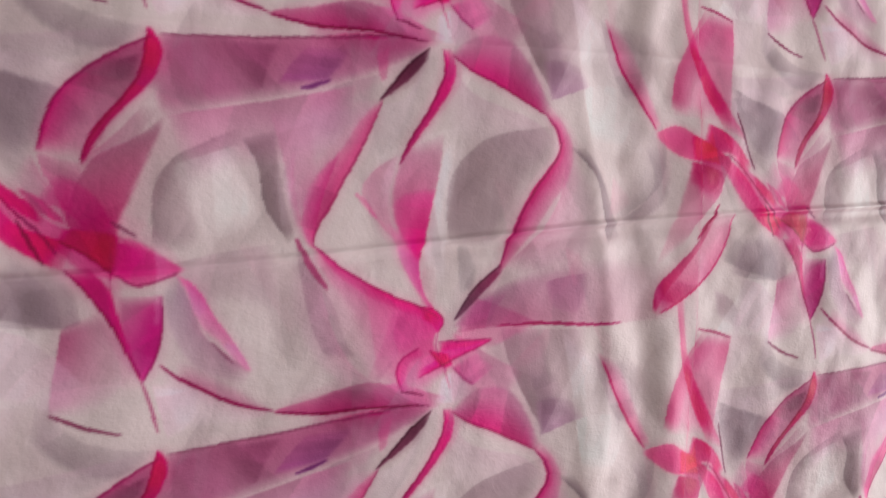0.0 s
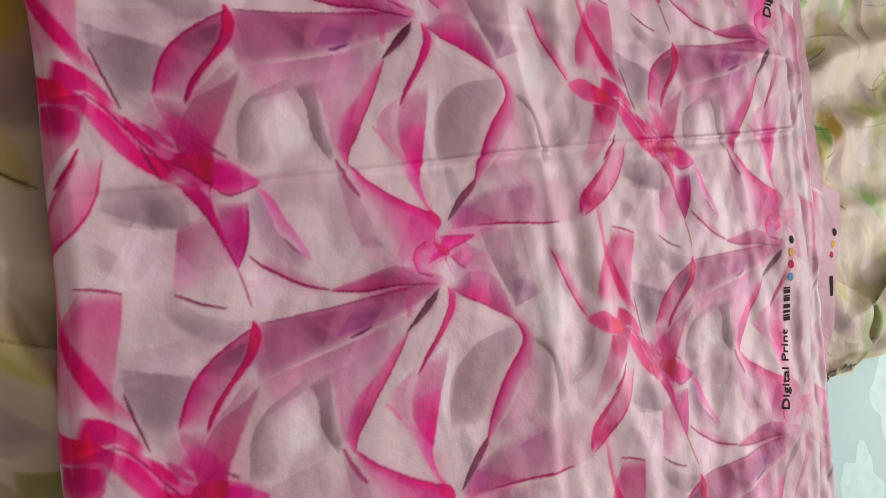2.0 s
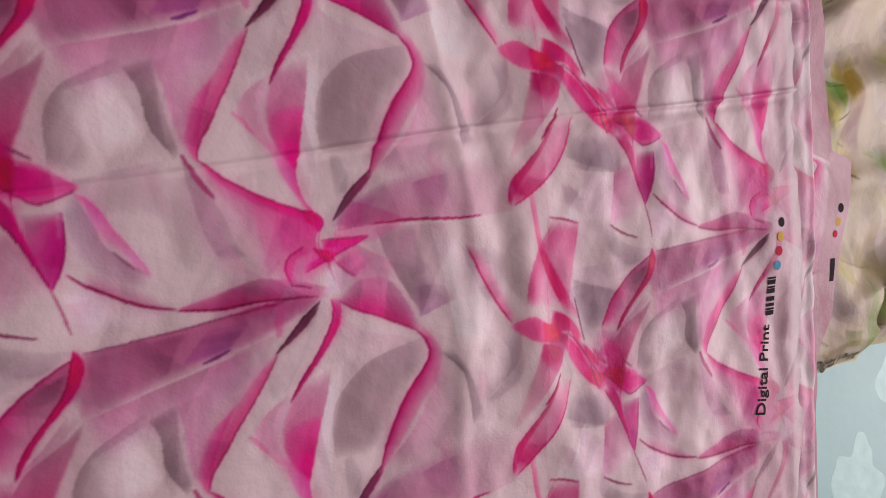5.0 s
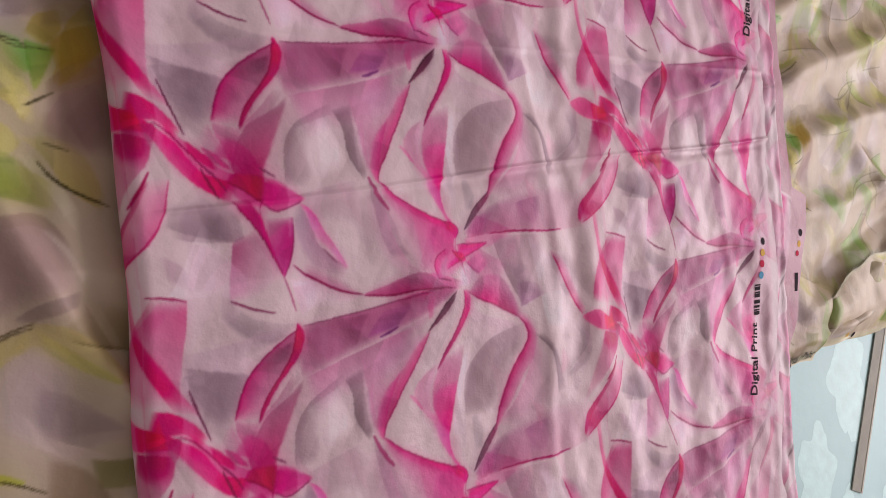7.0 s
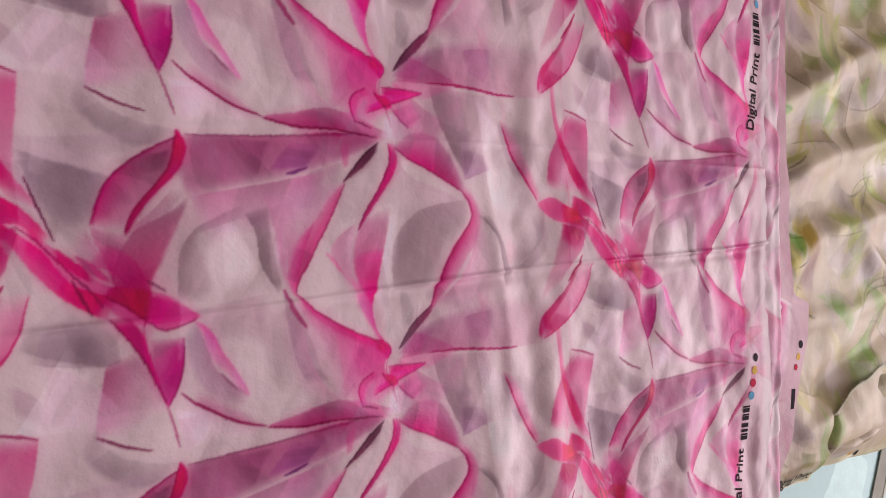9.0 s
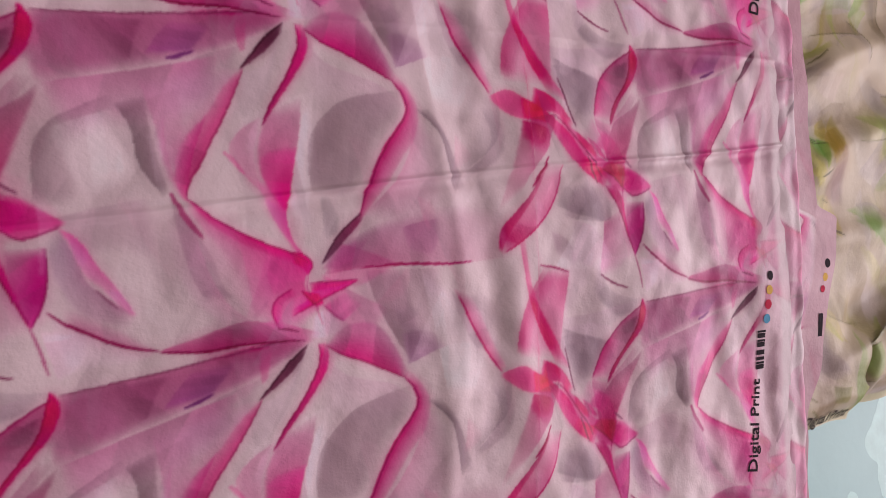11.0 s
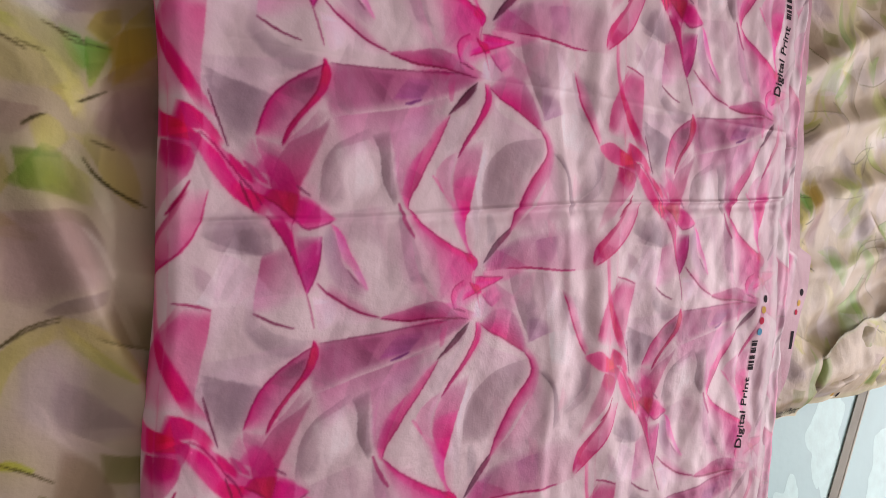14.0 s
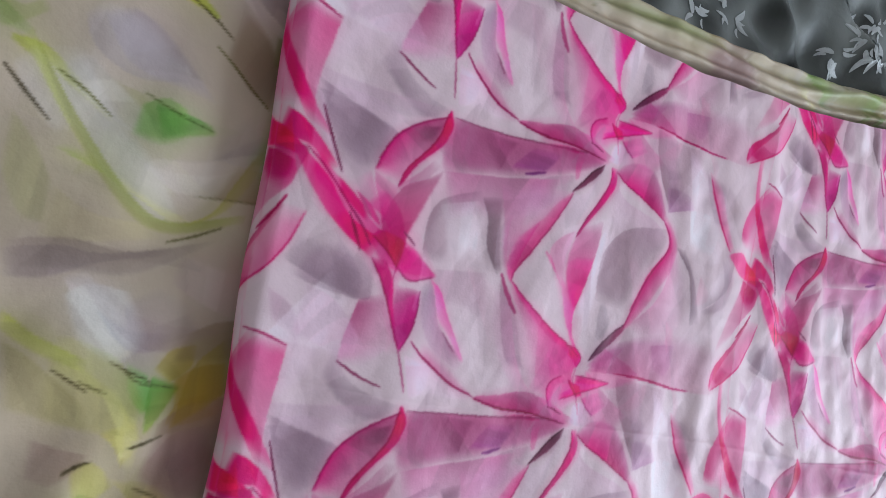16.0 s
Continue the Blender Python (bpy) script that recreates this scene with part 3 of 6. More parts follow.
    petal([(-48.8, 110.1), (-54.2, 98.4), (-58.4, 87.3), (-61.4, 74.1)], [(-55.4, 103.8), (-61.9, 95.9), (-66.0, 83.9), (-63.6, 71.9)],
          (184, 60, 120, 0.5), (205, 60, 125, 0.6), (186, 120, 150, 0.3), (210, 100, 150, 0.5), soft=0.2)
    petal([(-67.5, 108.6), (-68.4, 97.8), (-67.1, 84.9), (-62.5, 71.9)], [(-72.8, 101.9), (-71.5, 91.3), (-68.1, 80.6), (-63.6, 71.5)],
          (180, 130, 155, 0.4), (205, 100, 147, 0.5), (190, 160, 174, 0.2), (215, 150, 179, 0.4), soft=0.2)
    petal([(-61.4, 71.9), (-51.2, 63.6), (-39.5, 56.8), (-27.5, 50.9), (-15.2, 46.0), (-5.5, 40.0)], [(-61.7, 66.5), (-55.5, 57.6), (-48.5, 47.4), (-42.5, 35.9), (-36.4, 24.2), (-26.6, 14.4)],
          (204, 104, 148, 0.65), (208, 84, 138, 0.7), (204, 140, 168, 0.35), (208, 164, 182, 0.2), soft=0.3)
    petal([(-61.4, 71.9), (-51.2, 63.6), (-39.5, 56.8), (-27.5, 50.9), (-15.2, 46.0), (-5.5, 40.0)], [(-60.7, 69.8), (-52.2, 60.5), (-41.8, 52.9), (-28.6, 46.5), (-16.3, 41.5), (-7.4, 37.0)],
          (200, 40, 112, 0.9), (210, 30, 111, 0.95), (190, 60, 118, 0.3), (200, 60, 123, 0.3))
    stroke([(-68.4, 74.5), (-64.6, 66.5), (-60.0, 59.6), (-55.9, 54.3)], 2.6, (160, 66, 108, 0.8))
    petal([(-8.6, 155.5), (-17.0, 149.0), (-24.0, 140.8), (-31.1, 132.2)], [(-9.4, 152.0), (-15.1, 144.6), (-22.2, 138.3), (-30.4, 132.2)],
          (66, 12, 38, 0.98), (90, 16, 49, 1), (66, 12, 38, 0.98), (90, 16, 49, 1))
    petal([(23.1, 63.4), (14.0, 56.2), (6.3, 48.1), (0.7, 39.6)], [(24.0, 60.4), (17.5, 53.2), (9.8, 46.1), (1.7, 39.6)],
          (120, 20, 65, 0.95), (62, 14, 44, 1), (120, 20, 65, 0.95), (62, 14, 44, 1))
    petal([(-2.8, 155.7), (-2.3, 147.0), (-6.0, 137.4), (-12.1, 126.6), (-18.5, 117.1), (-24.0, 106.1)], [(2.0, 155.3), (2.6, 145.1), (-1.4, 136.5), (-7.5, 127.7), (-15.3, 117.3), (-23.3, 106.1)],
          (222, 44, 124, 0.95), (140, 12, 70, 1), (220, 50, 126, 0.95), (150, 14, 75, 1))
    petal([(-3.7, 120.3), (-5.7, 105.1), (-8.6, 93.4), (-11.3, 81.7), (-15.3, 65.3)], [(-18.4, 113.2), (-23.7, 106.1), (-27.1, 96.8), (-27.3, 85.9), (-23.9, 75.7), (-16.3, 65.3)],
          (180, 130, 152, 0.55), (206, 60, 122, 0.85), (174, 112, 142, 0.65), (208, 84, 138, 0.8), soft=0.05)
    petal([(-8.0, 96.9), (-10.2, 87.5), (-13.1, 77.0), (-15.3, 66.5)], [(-19.1, 95.3), (-26.2, 90.5), (-26.0, 81.4), (-16.3, 66.5)],
          (214, 70, 135, 0.5), (205, 45, 117, 0.9), (196, 90, 138, 0.3), (212, 80, 139, 0.5), soft=0.1)
    petal([(-23.9, 109.9), (-33.7, 103.8), (-40.4, 94.5), (-35.5, 84.6), (-28.2, 75.6)], [(-25.4, 104.2), (-28.7, 92.7), (-27.9, 81.3), (-25.3, 74.5)],
          (212, 130, 167, 0.45), (220, 120, 165, 0.5), (216, 160, 185, 0.3), (216, 130, 169, 0.3), soft=0.2)
    petal([(-15.5, 74.6), (-15.7, 63.0), (-13.4, 51.3), (-5.5, 41.2)], [(-30.3, 81.3), (-25.6, 69.9), (-20.5, 58.4), (-8.0, 39.9)],
          (210, 60, 128, 0.8), (222, 50, 127, 0.85), (224, 130, 172, 0.5), (216, 90, 147, 0.7), soft=0.1)
    stroke([(-43.2, 93.3), (-39.2, 89.0), (-34.3, 83.0)], 2.2, (214, 120, 162, 0.6))
    petal([(1.5, 153.8), (9.5, 148.1), (22.9, 141.8), (34.0, 135.6), (44.8, 130.1)], [(5.2, 158.8), (14.7, 163.2), (26.1, 162.6), (36.1, 153.1), (46.7, 133.4)],
          (206, 50, 120, 1), (178, 24, 93, 0.98), (190, 120, 152, 0.55), (176, 110, 146, 0.6), soft=0.08)
    petal([(46.5, 137.1), (56.4, 140.8), (67.3, 145.0)], [(42.1, 154.2), (52.9, 155.3), (62.3, 152.8)],
          (150, 90, 136, 0.6), (172, 120, 160, 0.4), (164, 120, 150, 0.5), (176, 140, 160, 0.3), soft=0.15)
    petal([(43.9, 130.8), (50.0, 122.6), (51.2, 114.0), (45.0, 105.0), (37.0, 94.9), (30.6, 82.5), (25.5, 71.4), (22.1, 60.5)], [(46.6, 134.2), (54.2, 125.3), (58.7, 114.4), (55.8, 100.5), (47.1, 89.8), (38.5, 77.7), (29.8, 67.3), (23.2, 60.0)],
          (186, 44, 108, 0.95), (176, 20, 90, 1), (206, 130, 164, 0.55), (200, 110, 150, 0.45), soft=0.1)
    petal([(43.9, 130.8), (49.4, 122.5), (50.6, 114.0), (44.2, 105.0), (36.2, 94.9), (29.7, 82.5), (24.7, 71.4)], [(45.9, 130.9), (52.3, 122.7), (53.8, 113.4), (47.9, 103.9), (39.8, 93.8), (33.3, 82.0), (27.2, 70.2)],
          (186, 40, 106, 0.5), (176, 14, 87, 1), (200, 80, 134, 0.1), (180, 40, 103, 0.3))
    petal([(-6.2, 39.3), (-9.2, 30.0), (-5.7, 22.7), (0.8, 19.4)], [(-27.9, 45.8), (-30.4, 30.9), (-26.6, 16.8), (-12.9, 8.3)],
          (206, 70, 131, 0.7), (220, 80, 143, 0.7), (200, 130, 162, 0.3), (220, 160, 187, 0.35), soft=0.2)
    petal([(-27.4, 44.6), (-31.4, 33.2), (-35.2, 24.2), (-38.5, 15.2)], [(-20.1, 44.4), (-23.4, 32.9), (-26.8, 23.8), (-33.8, 14.9)],
          (190, 100, 140, 0.4), (205, 140, 169, 0.3), (190, 100, 140, 0.4), (205, 140, 169, 0.3))
    petal([(19.7, 29.7), (8.4, 25.3), (-1.9, 21.5), (-15.6, 15.6)], [(-4.2, 30.2), (-6.1, 26.5), (-7.5, 23.2), (-15.7, 18.9)],
          (226, 60, 135, 0.9), (222, 56, 131, 0.9), (224, 80, 145, 0.7), (230, 90, 153, 0.8))
    petal([(-6.7, 30.3), (5.6, 30.3), (20.0, 29.9)], [(-5.1, 26.0), (4.4, 27.0), (17.6, 28.8)],
          (206, 70, 131, 0.85), (206, 60, 126, 0.9), (206, 70, 131, 0.85), (206, 60, 126, 0.9))
    petal([(0.3, 19.0), (6.2, 13.3), (11.0, 10.1)], [(12.4, 24.2), (17.1, 20.3), (21.0, 16.9)],
          (206, 80, 140, 0.85), (206, 90, 150, 0.85), (216, 140, 175, 0.6), (216, 150, 180, 0.5))
    petal([(-15.5, 28.8), (-23.2, 24.7), (-25.7, 17.9), (-22.1, 9.9)], [(-12.6, 25.4), (-19.0, 22.9), (-21.0, 16.4), (-19.4, 9.7)],
          (206, 66, 129, 0.85), (226, 60, 135, 0.9), (214, 100, 151, 0.6), (226, 110, 162, 0.5))
    petal([(-10.9, 27.2), (-7.0, 22.7), (-3.1, 18.9)], [(-2.0, 24.9), (-0.6, 22.4), (0.8, 19.9)],
          (206, 20, 104, 0.9), (206, 20, 104, 0.9), (206, 20, 104, 0.9), (206, 20, 104, 0.9))
    petal([(-15.2, 46.0), (-8.1, 44.1), (-4.5, 39.8), (-6.8, 34.6)], [(-13.8, 40.8), (-11.3, 39.5), (-8.7, 37.1), (-7.3, 34.2)],
          (222, 36, 120, 0.95), (222, 60, 133, 0.9), (222, 36, 120, 0.95), (222, 60, 133, 0.9))
    petal([(-25.0, 44.6), (-27.1, 35.4), (-24.5, 26.0)], [(-15.2, 44.3), (-16.1, 35.0), (-19.6, 28.1)],
          (186, 90, 133, 0.4), (200, 90, 140, 0.4), (186, 90, 133, 0.4), (200, 90, 140, 0.4))
    stroke([(-23.1, 10.4), (-17.9, 9.4), (-12.1, 7.6)], 0.8, (120, 40, 76, 0.9))
    stroke([(-6.8, 34.6), (-7.6, 27.5), (-3.9, 20.2), (-0.2, 9.1)], 0.8, (180, 70, 120, 0.6))
    petal([(-36.1, 12.7), (-24.1, 14.3), (-9.1, 8.1)], [(-33.5, 3.3), (-21.4, 3.5), (-6.4, 2.4)],
          (206, 120, 159, 0.6), (206, 130, 164, 0.5), (196, 100, 143, 0.6), (190, 110, 146, 0.5))
    petal([(1.6, 34.3), (21.4, 35.5), (43.6, 35.3), (67.0, 35.0), (91.6, 35.7), (115.8, 39.3)], [(12.9, 48.9), (31.5, 56.7), (54.0, 62.3), (71.7, 64.3), (93.3, 64.2), (117.8, 62.6)],
          (182, 80, 126, 0.8), (168, 112, 135, 0.15), (158, 100, 134, 0.65), (160, 112, 132, 0.15), soft=0.35)
    petal([(18.7, 36.1), (21.1, 43.4), (26.3, 50.6)], [(0.2, 36.7), (5.2, 42.6), (11.6, 47.3)],
          (170, 90, 130, 0.6), (180, 110, 150, 0.5), (170, 90, 130, 0.6), (180, 110, 150, 0.5))
    petal([(44.8, 54.3), (55.2, 56.7), (66.4, 58.2)], [(49.0, 42.7), (60.8, 39.8), (66.4, 47.4)],
          (150, 84, 122, 0.5), (164, 104, 142, 0.5), (186, 124, 160, 0.3), (190, 134, 166, 0.35), soft=0.1)
    stroke([(21.4, 35.3), (43.6, 35.5), (70.0, 34.3), (86.9, 35.4)], 1.3, (156, 22, 82, 0.9))
    petal([(-13.3, 65.3), (-10.0, 81.7), (-6.8, 98.1), (-2.3, 116.9)], [(-4.1, 53.5), (-2.9, 72.4), (-1.4, 86.6), (4.9, 114.5)],
          (228, 208, 217, 0.7), (230, 214, 221, 0.7), (226, 210, 217, 0.5), (226, 212, 218, 0.4), soft=0.2)
    petal([(-119.4, 20.3), (-116.6, 9.7), (-113.0, -1.5)], [(-102.4, 17.1), (-103.7, 6.6), (-108.8, 0.2)],
          (228, 198, 212, 0.8), (228, 204, 216, 0.8), (230, 210, 220, 0.7), (228, 210, 218, 0.7), soft=0.2)
    petal([(55.3, 31.0), (60.8, 6.3), (68.8, -38.9)], [(86.7, 7.3), (93.6, -17.4), (100.4, -43.9)],
          (222, 206, 213, 0.6), (228, 216, 216, 0.7), (216, 196, 205, 0.4), (224, 210, 212, 0.5), soft=0.3)
    petal([(127.2, 15.8), (148.4, 40.1), (166.5, 68.1)], [(154.3, 3.0), (169.2, 28.1), (176.6, 56.7)],
          (222, 204, 212, 0.5), (224, 210, 212, 0.6), (218, 198, 207, 0.4), (222, 206, 213, 0.4), soft=0.3)
    petal([(-5.2, 13.1), (0.9, 16.3), (9.5, 9.7)], [(-6.4, 4.0), (1.3, 2.5), (10.7, 5.7)],
          (232, 208, 219, 0.85), (230, 210, 219, 0.8), (232, 208, 219, 0.85), (230, 210, 219, 0.8))
    petal([(-29.7, 130.9), (-20.2, 134.0), (-10.8, 148.4)], [(-40.7, 105.7), (-29.1, 110.8), (-17.4, 122.8)],
          (218, 200, 208, 0.5), (218, 198, 207, 0.5), (214, 196, 204, 0.3), (214, 196, 204, 0.3), soft=0.3)
    petal([(-112.1, 100.1), (-100.5, 104.7), (-88.5, 109.1)], [(-102.1, 71.6), (-92.1, 75.9), (-81.9, 80.3)],
          (214, 202, 204, 0.5), (214, 202, 204, 0.5), (224, 212, 214, 0.55), (224, 212, 214, 0.55), soft=0.35)
    petal([(-155.3, 87.8), (-145.7, 84.4), (-138.6, 76.1)], [(-146.6, 97.5), (-136.4, 89.7), (-130.6, 78.2)],
          (196, 70, 127, 0.5), (190, 50, 113, 0.6), (196, 70, 127, 0.5), (190, 50, 113, 0.6))
    petal([(-181.0, 135.5), (-159.1, 139.4), (-136.6, 134.5)], [(-179.1, 128.8), (-164.1, 124.2), (-154.4, 117.0)],
          (226, 204, 214, 0.5), (220, 198, 208, 0.4), (226, 204, 214, 0.5), (220, 198, 208, 0.4))
    petal([(-173.1, 43.5), (-157.8, 38.2), (-140.8, 20.7)], [(-175.8, 20.8), (-165.3, 17.9), (-149.7, 11.9)],
          (206, 180, 192, 0.5), (214, 190, 201, 0.4), (206, 180, 192, 0.5), (214, 190, 201, 0.4))
    petal([(-181.4, 137.5), (-170.4, 134.3), (-158.7, 130.9), (-147.2, 127.3)], [(-175.3, 119.8), (-170.7, 112.5), (-165.1, 106.1), (-160.6, 99.8)],
          (146, 126, 134, 0.8), (150, 130, 138, 0.75), (170, 150, 158, 0.5), (176, 158, 165, 0.3), soft=0.3, bleed=False)
    petal([(-184.3, 52.1), (-168.8, 46.9), (-148.5, 42.6)], [(-180.0, 64.3), (-166.3, 63.1), (-150.0, 55.7)],
          (150, 132, 139, 0.75), (146, 128, 136, 0.8), (170, 152, 160, 0.4), (164, 146, 154, 0.5), soft=0.4, bleed=False)
    petal([(107.5, -23.7), (110.8, -39.8), (105.7, -55.5), (85.7, -71.6)], [(99.4, -27.8), (97.2, -41.1), (90.9, -54.6), (81.1, -64.6)],
          (150, 134, 140, 0.65), (156, 140, 146, 0.6), (196, 180, 186, 0.2), (190, 174, 180, 0.2), soft=0.5, bleed=False)
    petal([(-179.7, 131.3), (-175.4, 117.7), (-169.3, 103.1), (-165.7, 95.8)], [(-181.7, 132.3), (-178.3, 118.8), (-174.0, 106.3), (-168.6, 97.9)],
          (236, 218, 226, 0.8), (232, 210, 220, 0.7), (230, 206, 216, 0.5), (230, 206, 216, 0.5), soft=0.3, bleed=False)
    petal([(74.6, 20.7), (83.2, 2.2), (93.2, -13.1), (104.6, -27.3)], [(85.9, 15.1), (94.7, -1.2), (102.8, -16.6), (107.6, -24.8)],
          (196, 70, 122, 0.75), (214, 70, 128, 0.85), (226, 170, 194, 0.35), (236, 150, 184, 0.7), soft=0.2, bleed=False)
    stroke([(76.7, 16.6), (83.2, 2.2), (93.2, -13.1), (104.6, -27.3)], 1.3, (176, 34, 92, 0.8))
    petal([(153.1, 30.9), (151.1, 15.0), (148.2, -0.5), (146.7, -18.7)], [(137.6, 31.2), (123.9, 15.1), (116.4, -0.2), (114.5, -18.6)],
          (192, 62, 112, 0.85), (206, 120, 158, 0.55), (206, 110, 152, 0.75), (214, 120, 160, 0.45), soft=0.05, bleed=False)
    petal([(134.5, 33.0), (122.9, 15.0), (115.4, -0.3), (113.2, -15.5)], [(147.9, 31.7), (133.4, 12.8), (126.0, -2.4), (123.0, -18.8)],
          (190, 60, 112, 0.5), (204, 40, 106, 0.9), (196, 90, 136, 0.2), (222, 120, 162, 0.2), soft=0.3, bleed=False)
    petal([(117.2, 50.6), (120.3, 30.0), (123.9, 14.1), (131.3, -2.9), (143.8, -22.2)], [(121.2, 50.9), (124.5, 26.3), (132.7, 6.6), (146.1, -12.3), (157.7, -27.7)],
          (204, 60, 118, 0.7), (206, 60, 116, 0.85), (222, 120, 160, 0.6), (200, 50, 108, 0.8), soft=0.1, bleed=False)
    petal([(123.9, 14.1), (130.0, 0.1), (139.9, -16.0)], [(125.8, 17.3), (135.0, 4.7), (147.3, -13.3)],
          (190, 14, 86, 0.9), (196, 34, 98, 0.7), (196, 40, 102, 0.6), (204, 60, 116, 0.6), soft=0.1, bleed=False)
    stroke([(131.4, 33.8), (142.7, 32.5), (153.1, 29.9)], 1.2, (150, 40, 84, 0.85))
    petal([(142.7, -44.1), (141.5, -54.0), (131.5, -65.7), (121.5, -80.1)], [(124.8, -40.4), (119.8, -57.2), (113.5, -74.7), (104.6, -93.2)],
          (184, 60, 112, 0.85), (190, 110, 144, 0.5), (188, 90, 128, 0.75), (194, 134, 156, 0.35), soft=0.12, bleed=False)
    petal([(124.8, -40.4), (132.6, -41.8), (141.6, -44.2)], [(122.5, -50.5), (131.6, -55.0), (140.3, -53.1)],
          (176, 12, 78, 0.95), (176, 16, 80, 0.9), (186, 50, 104, 0.5), (184, 40, 98, 0.6), soft=0.35, bleed=False)
    petal([(150.5, -64.1), (145.3, -81.3), (135.8, -95.0), (121.3, -106.5), (106.7, -115.6)], [(138.0, -64.0), (128.2, -80.5), (117.6, -91.4), (106.9, -101.7), (104.6, -112.9)],
          (206, 100, 146, 0.7), (190, 50, 104, 0.9), (226, 160, 186, 0.4), (206, 60, 118, 0.7), soft=0.08, bleed=False)
    petal([(138.0, -64.0), (128.2, -80.5), (117.6, -91.4), (106.9, -101.7), (104.6, -112.9)], [(140.4, -64.9), (131.5, -80.3), (122.1, -92.0), (112.4, -103.2), (105.6, -114.7)],
          (130, 30, 66, 0.8), (186, 10, 80, 1), (180, 60, 104, 0.5), (196, 40, 100, 0.8), soft=0.1, bleed=False)
    petal([(116.7, -98.2), (125.7, -100.5), (134.7, -97.1)], [(106.8, -108.2), (116.8, -109.6), (124.7, -104.4)],
          (176, 80, 116, 0.5), (170, 84, 116, 0.6), (190, 40, 100, 0.7), (176, 70, 110, 0.7), soft=0.1, bleed=False)
    stroke([(150.5, -64.1), (145.3, -81.3), (135.8, -95.0), (121.3, -106.5), (107.8, -114.6)], 0.9, (184, 40, 96, 0.8))
    petal([(104.7, -28.4), (117.0, -23.8), (128.0, -28.0), (141.7, -34.4), (156.4, -45.3)], [(104.8, -30.5), (117.1, -38.0), (128.0, -40.1), (141.3, -41.0), (152.9, -54.2)],
          (226, 90, 142, 0.85), (226, 60, 120, 0.85), (222, 84, 136, 0.85), (228, 80, 134, 0.85), soft=0.05, bleed=False)
    petal([(124.7, -27.3), (134.8, -30.6), (145.4, -37.3)], [(125.8, -39.2), (134.5, -39.4), (142.4, -40.9)],
          (196, 10, 84, 0.95), (206, 20, 92, 0.95), (200, 20, 90, 0.95), (214, 40, 106, 0.9), soft=0.06, bleed=False)
    petal([(-195.6, 118.8), (-186.6, 115.7), (-177.8, 109.5), (-169.4, 100.0)], [(-199.3, 104.3), (-190.1, 105.4), (-181.1, 104.3), (-173.6, 95.9)],
          (196, 10, 82, 0.95), (212, 50, 110, 0.85), (190, 8, 78, 0.95), (216, 70, 124, 0.8), soft=0.05, bleed=False)
    petal([(147.7, -38.2), (157.6, -46.3), (168.4, -60.0), (185.5, -67.2)], [(142.5, -42.0), (153.0, -55.3), (165.9, -67.6), (182.0, -76.8)],
          (226, 70, 128, 0.8), (204, 24, 94, 0.95), (222, 96, 144, 0.8), (200, 16, 88, 0.95), soft=0.06, bleed=False)
    petal([(-168.7, 95.9), (-160.2, 89.5), (-152.8, 82.1)], [(-167.0, 89.6), (-159.6, 83.3), (-153.0, 79.1)],
          (190, 16, 84, 0.8), (196, 20, 90, 0.8), (200, 30, 98, 0.7), (200, 30, 98, 0.7), soft=0.1, bleed=False)
    stroke([(-178.9, 126.1), (-173.7, 112.5), (-167.6, 97.9)], 1.1, (92, 30, 58, 0.9))
    stroke([(-184.1, 104.3), (-176.4, 99.1), (-167.0, 89.6), (-159.7, 81.3)], 0.9, (150, 16, 72, 0.7))
    stroke([(-190.1, 105.4), (-182.1, 104.3), (-177.4, 99.1)], 0.8, (236, 130, 170, 0.5))
    stroke([(-161.6, 81.3), (-157.2, 72.1), (-153.6, 64.9)], 1.2, (110, 40, 66, 0.8))
    petal([(-201.5, 100.1), (-184.2, 103.3), (-185.7, 93.0)], [(-203.1, 83.7), (-192.2, 80.7), (-189.1, 84.8)],
          (170, 30, 90, 0.8), (176, 20, 84, 0.85), (192, 84, 130, 0.6), (196, 90, 136, 0.5), soft=0.3, bleed=False)
    petal([(-177.6, 95.0), (-167.2, 86.6), (-161.6, 81.3)], [(-182.7, 94.0), (-175.5, 77.5), (-168.7, 75.3)],
          (206, 110, 152, 0.55), (204, 110, 150, 0.5), (212, 150, 176, 0.3), (210, 150, 176, 0.25), soft=0.4, bleed=False)
    stroke([(-189.3, 79.6), (-194.6, 70.5), (-201.8, 61.3)], 1.5, (150, 20, 70, 0.85))
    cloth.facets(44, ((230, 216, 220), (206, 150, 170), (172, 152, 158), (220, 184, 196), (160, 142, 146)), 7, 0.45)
    cloth.finish(2.4, 0.32)
    return cloth


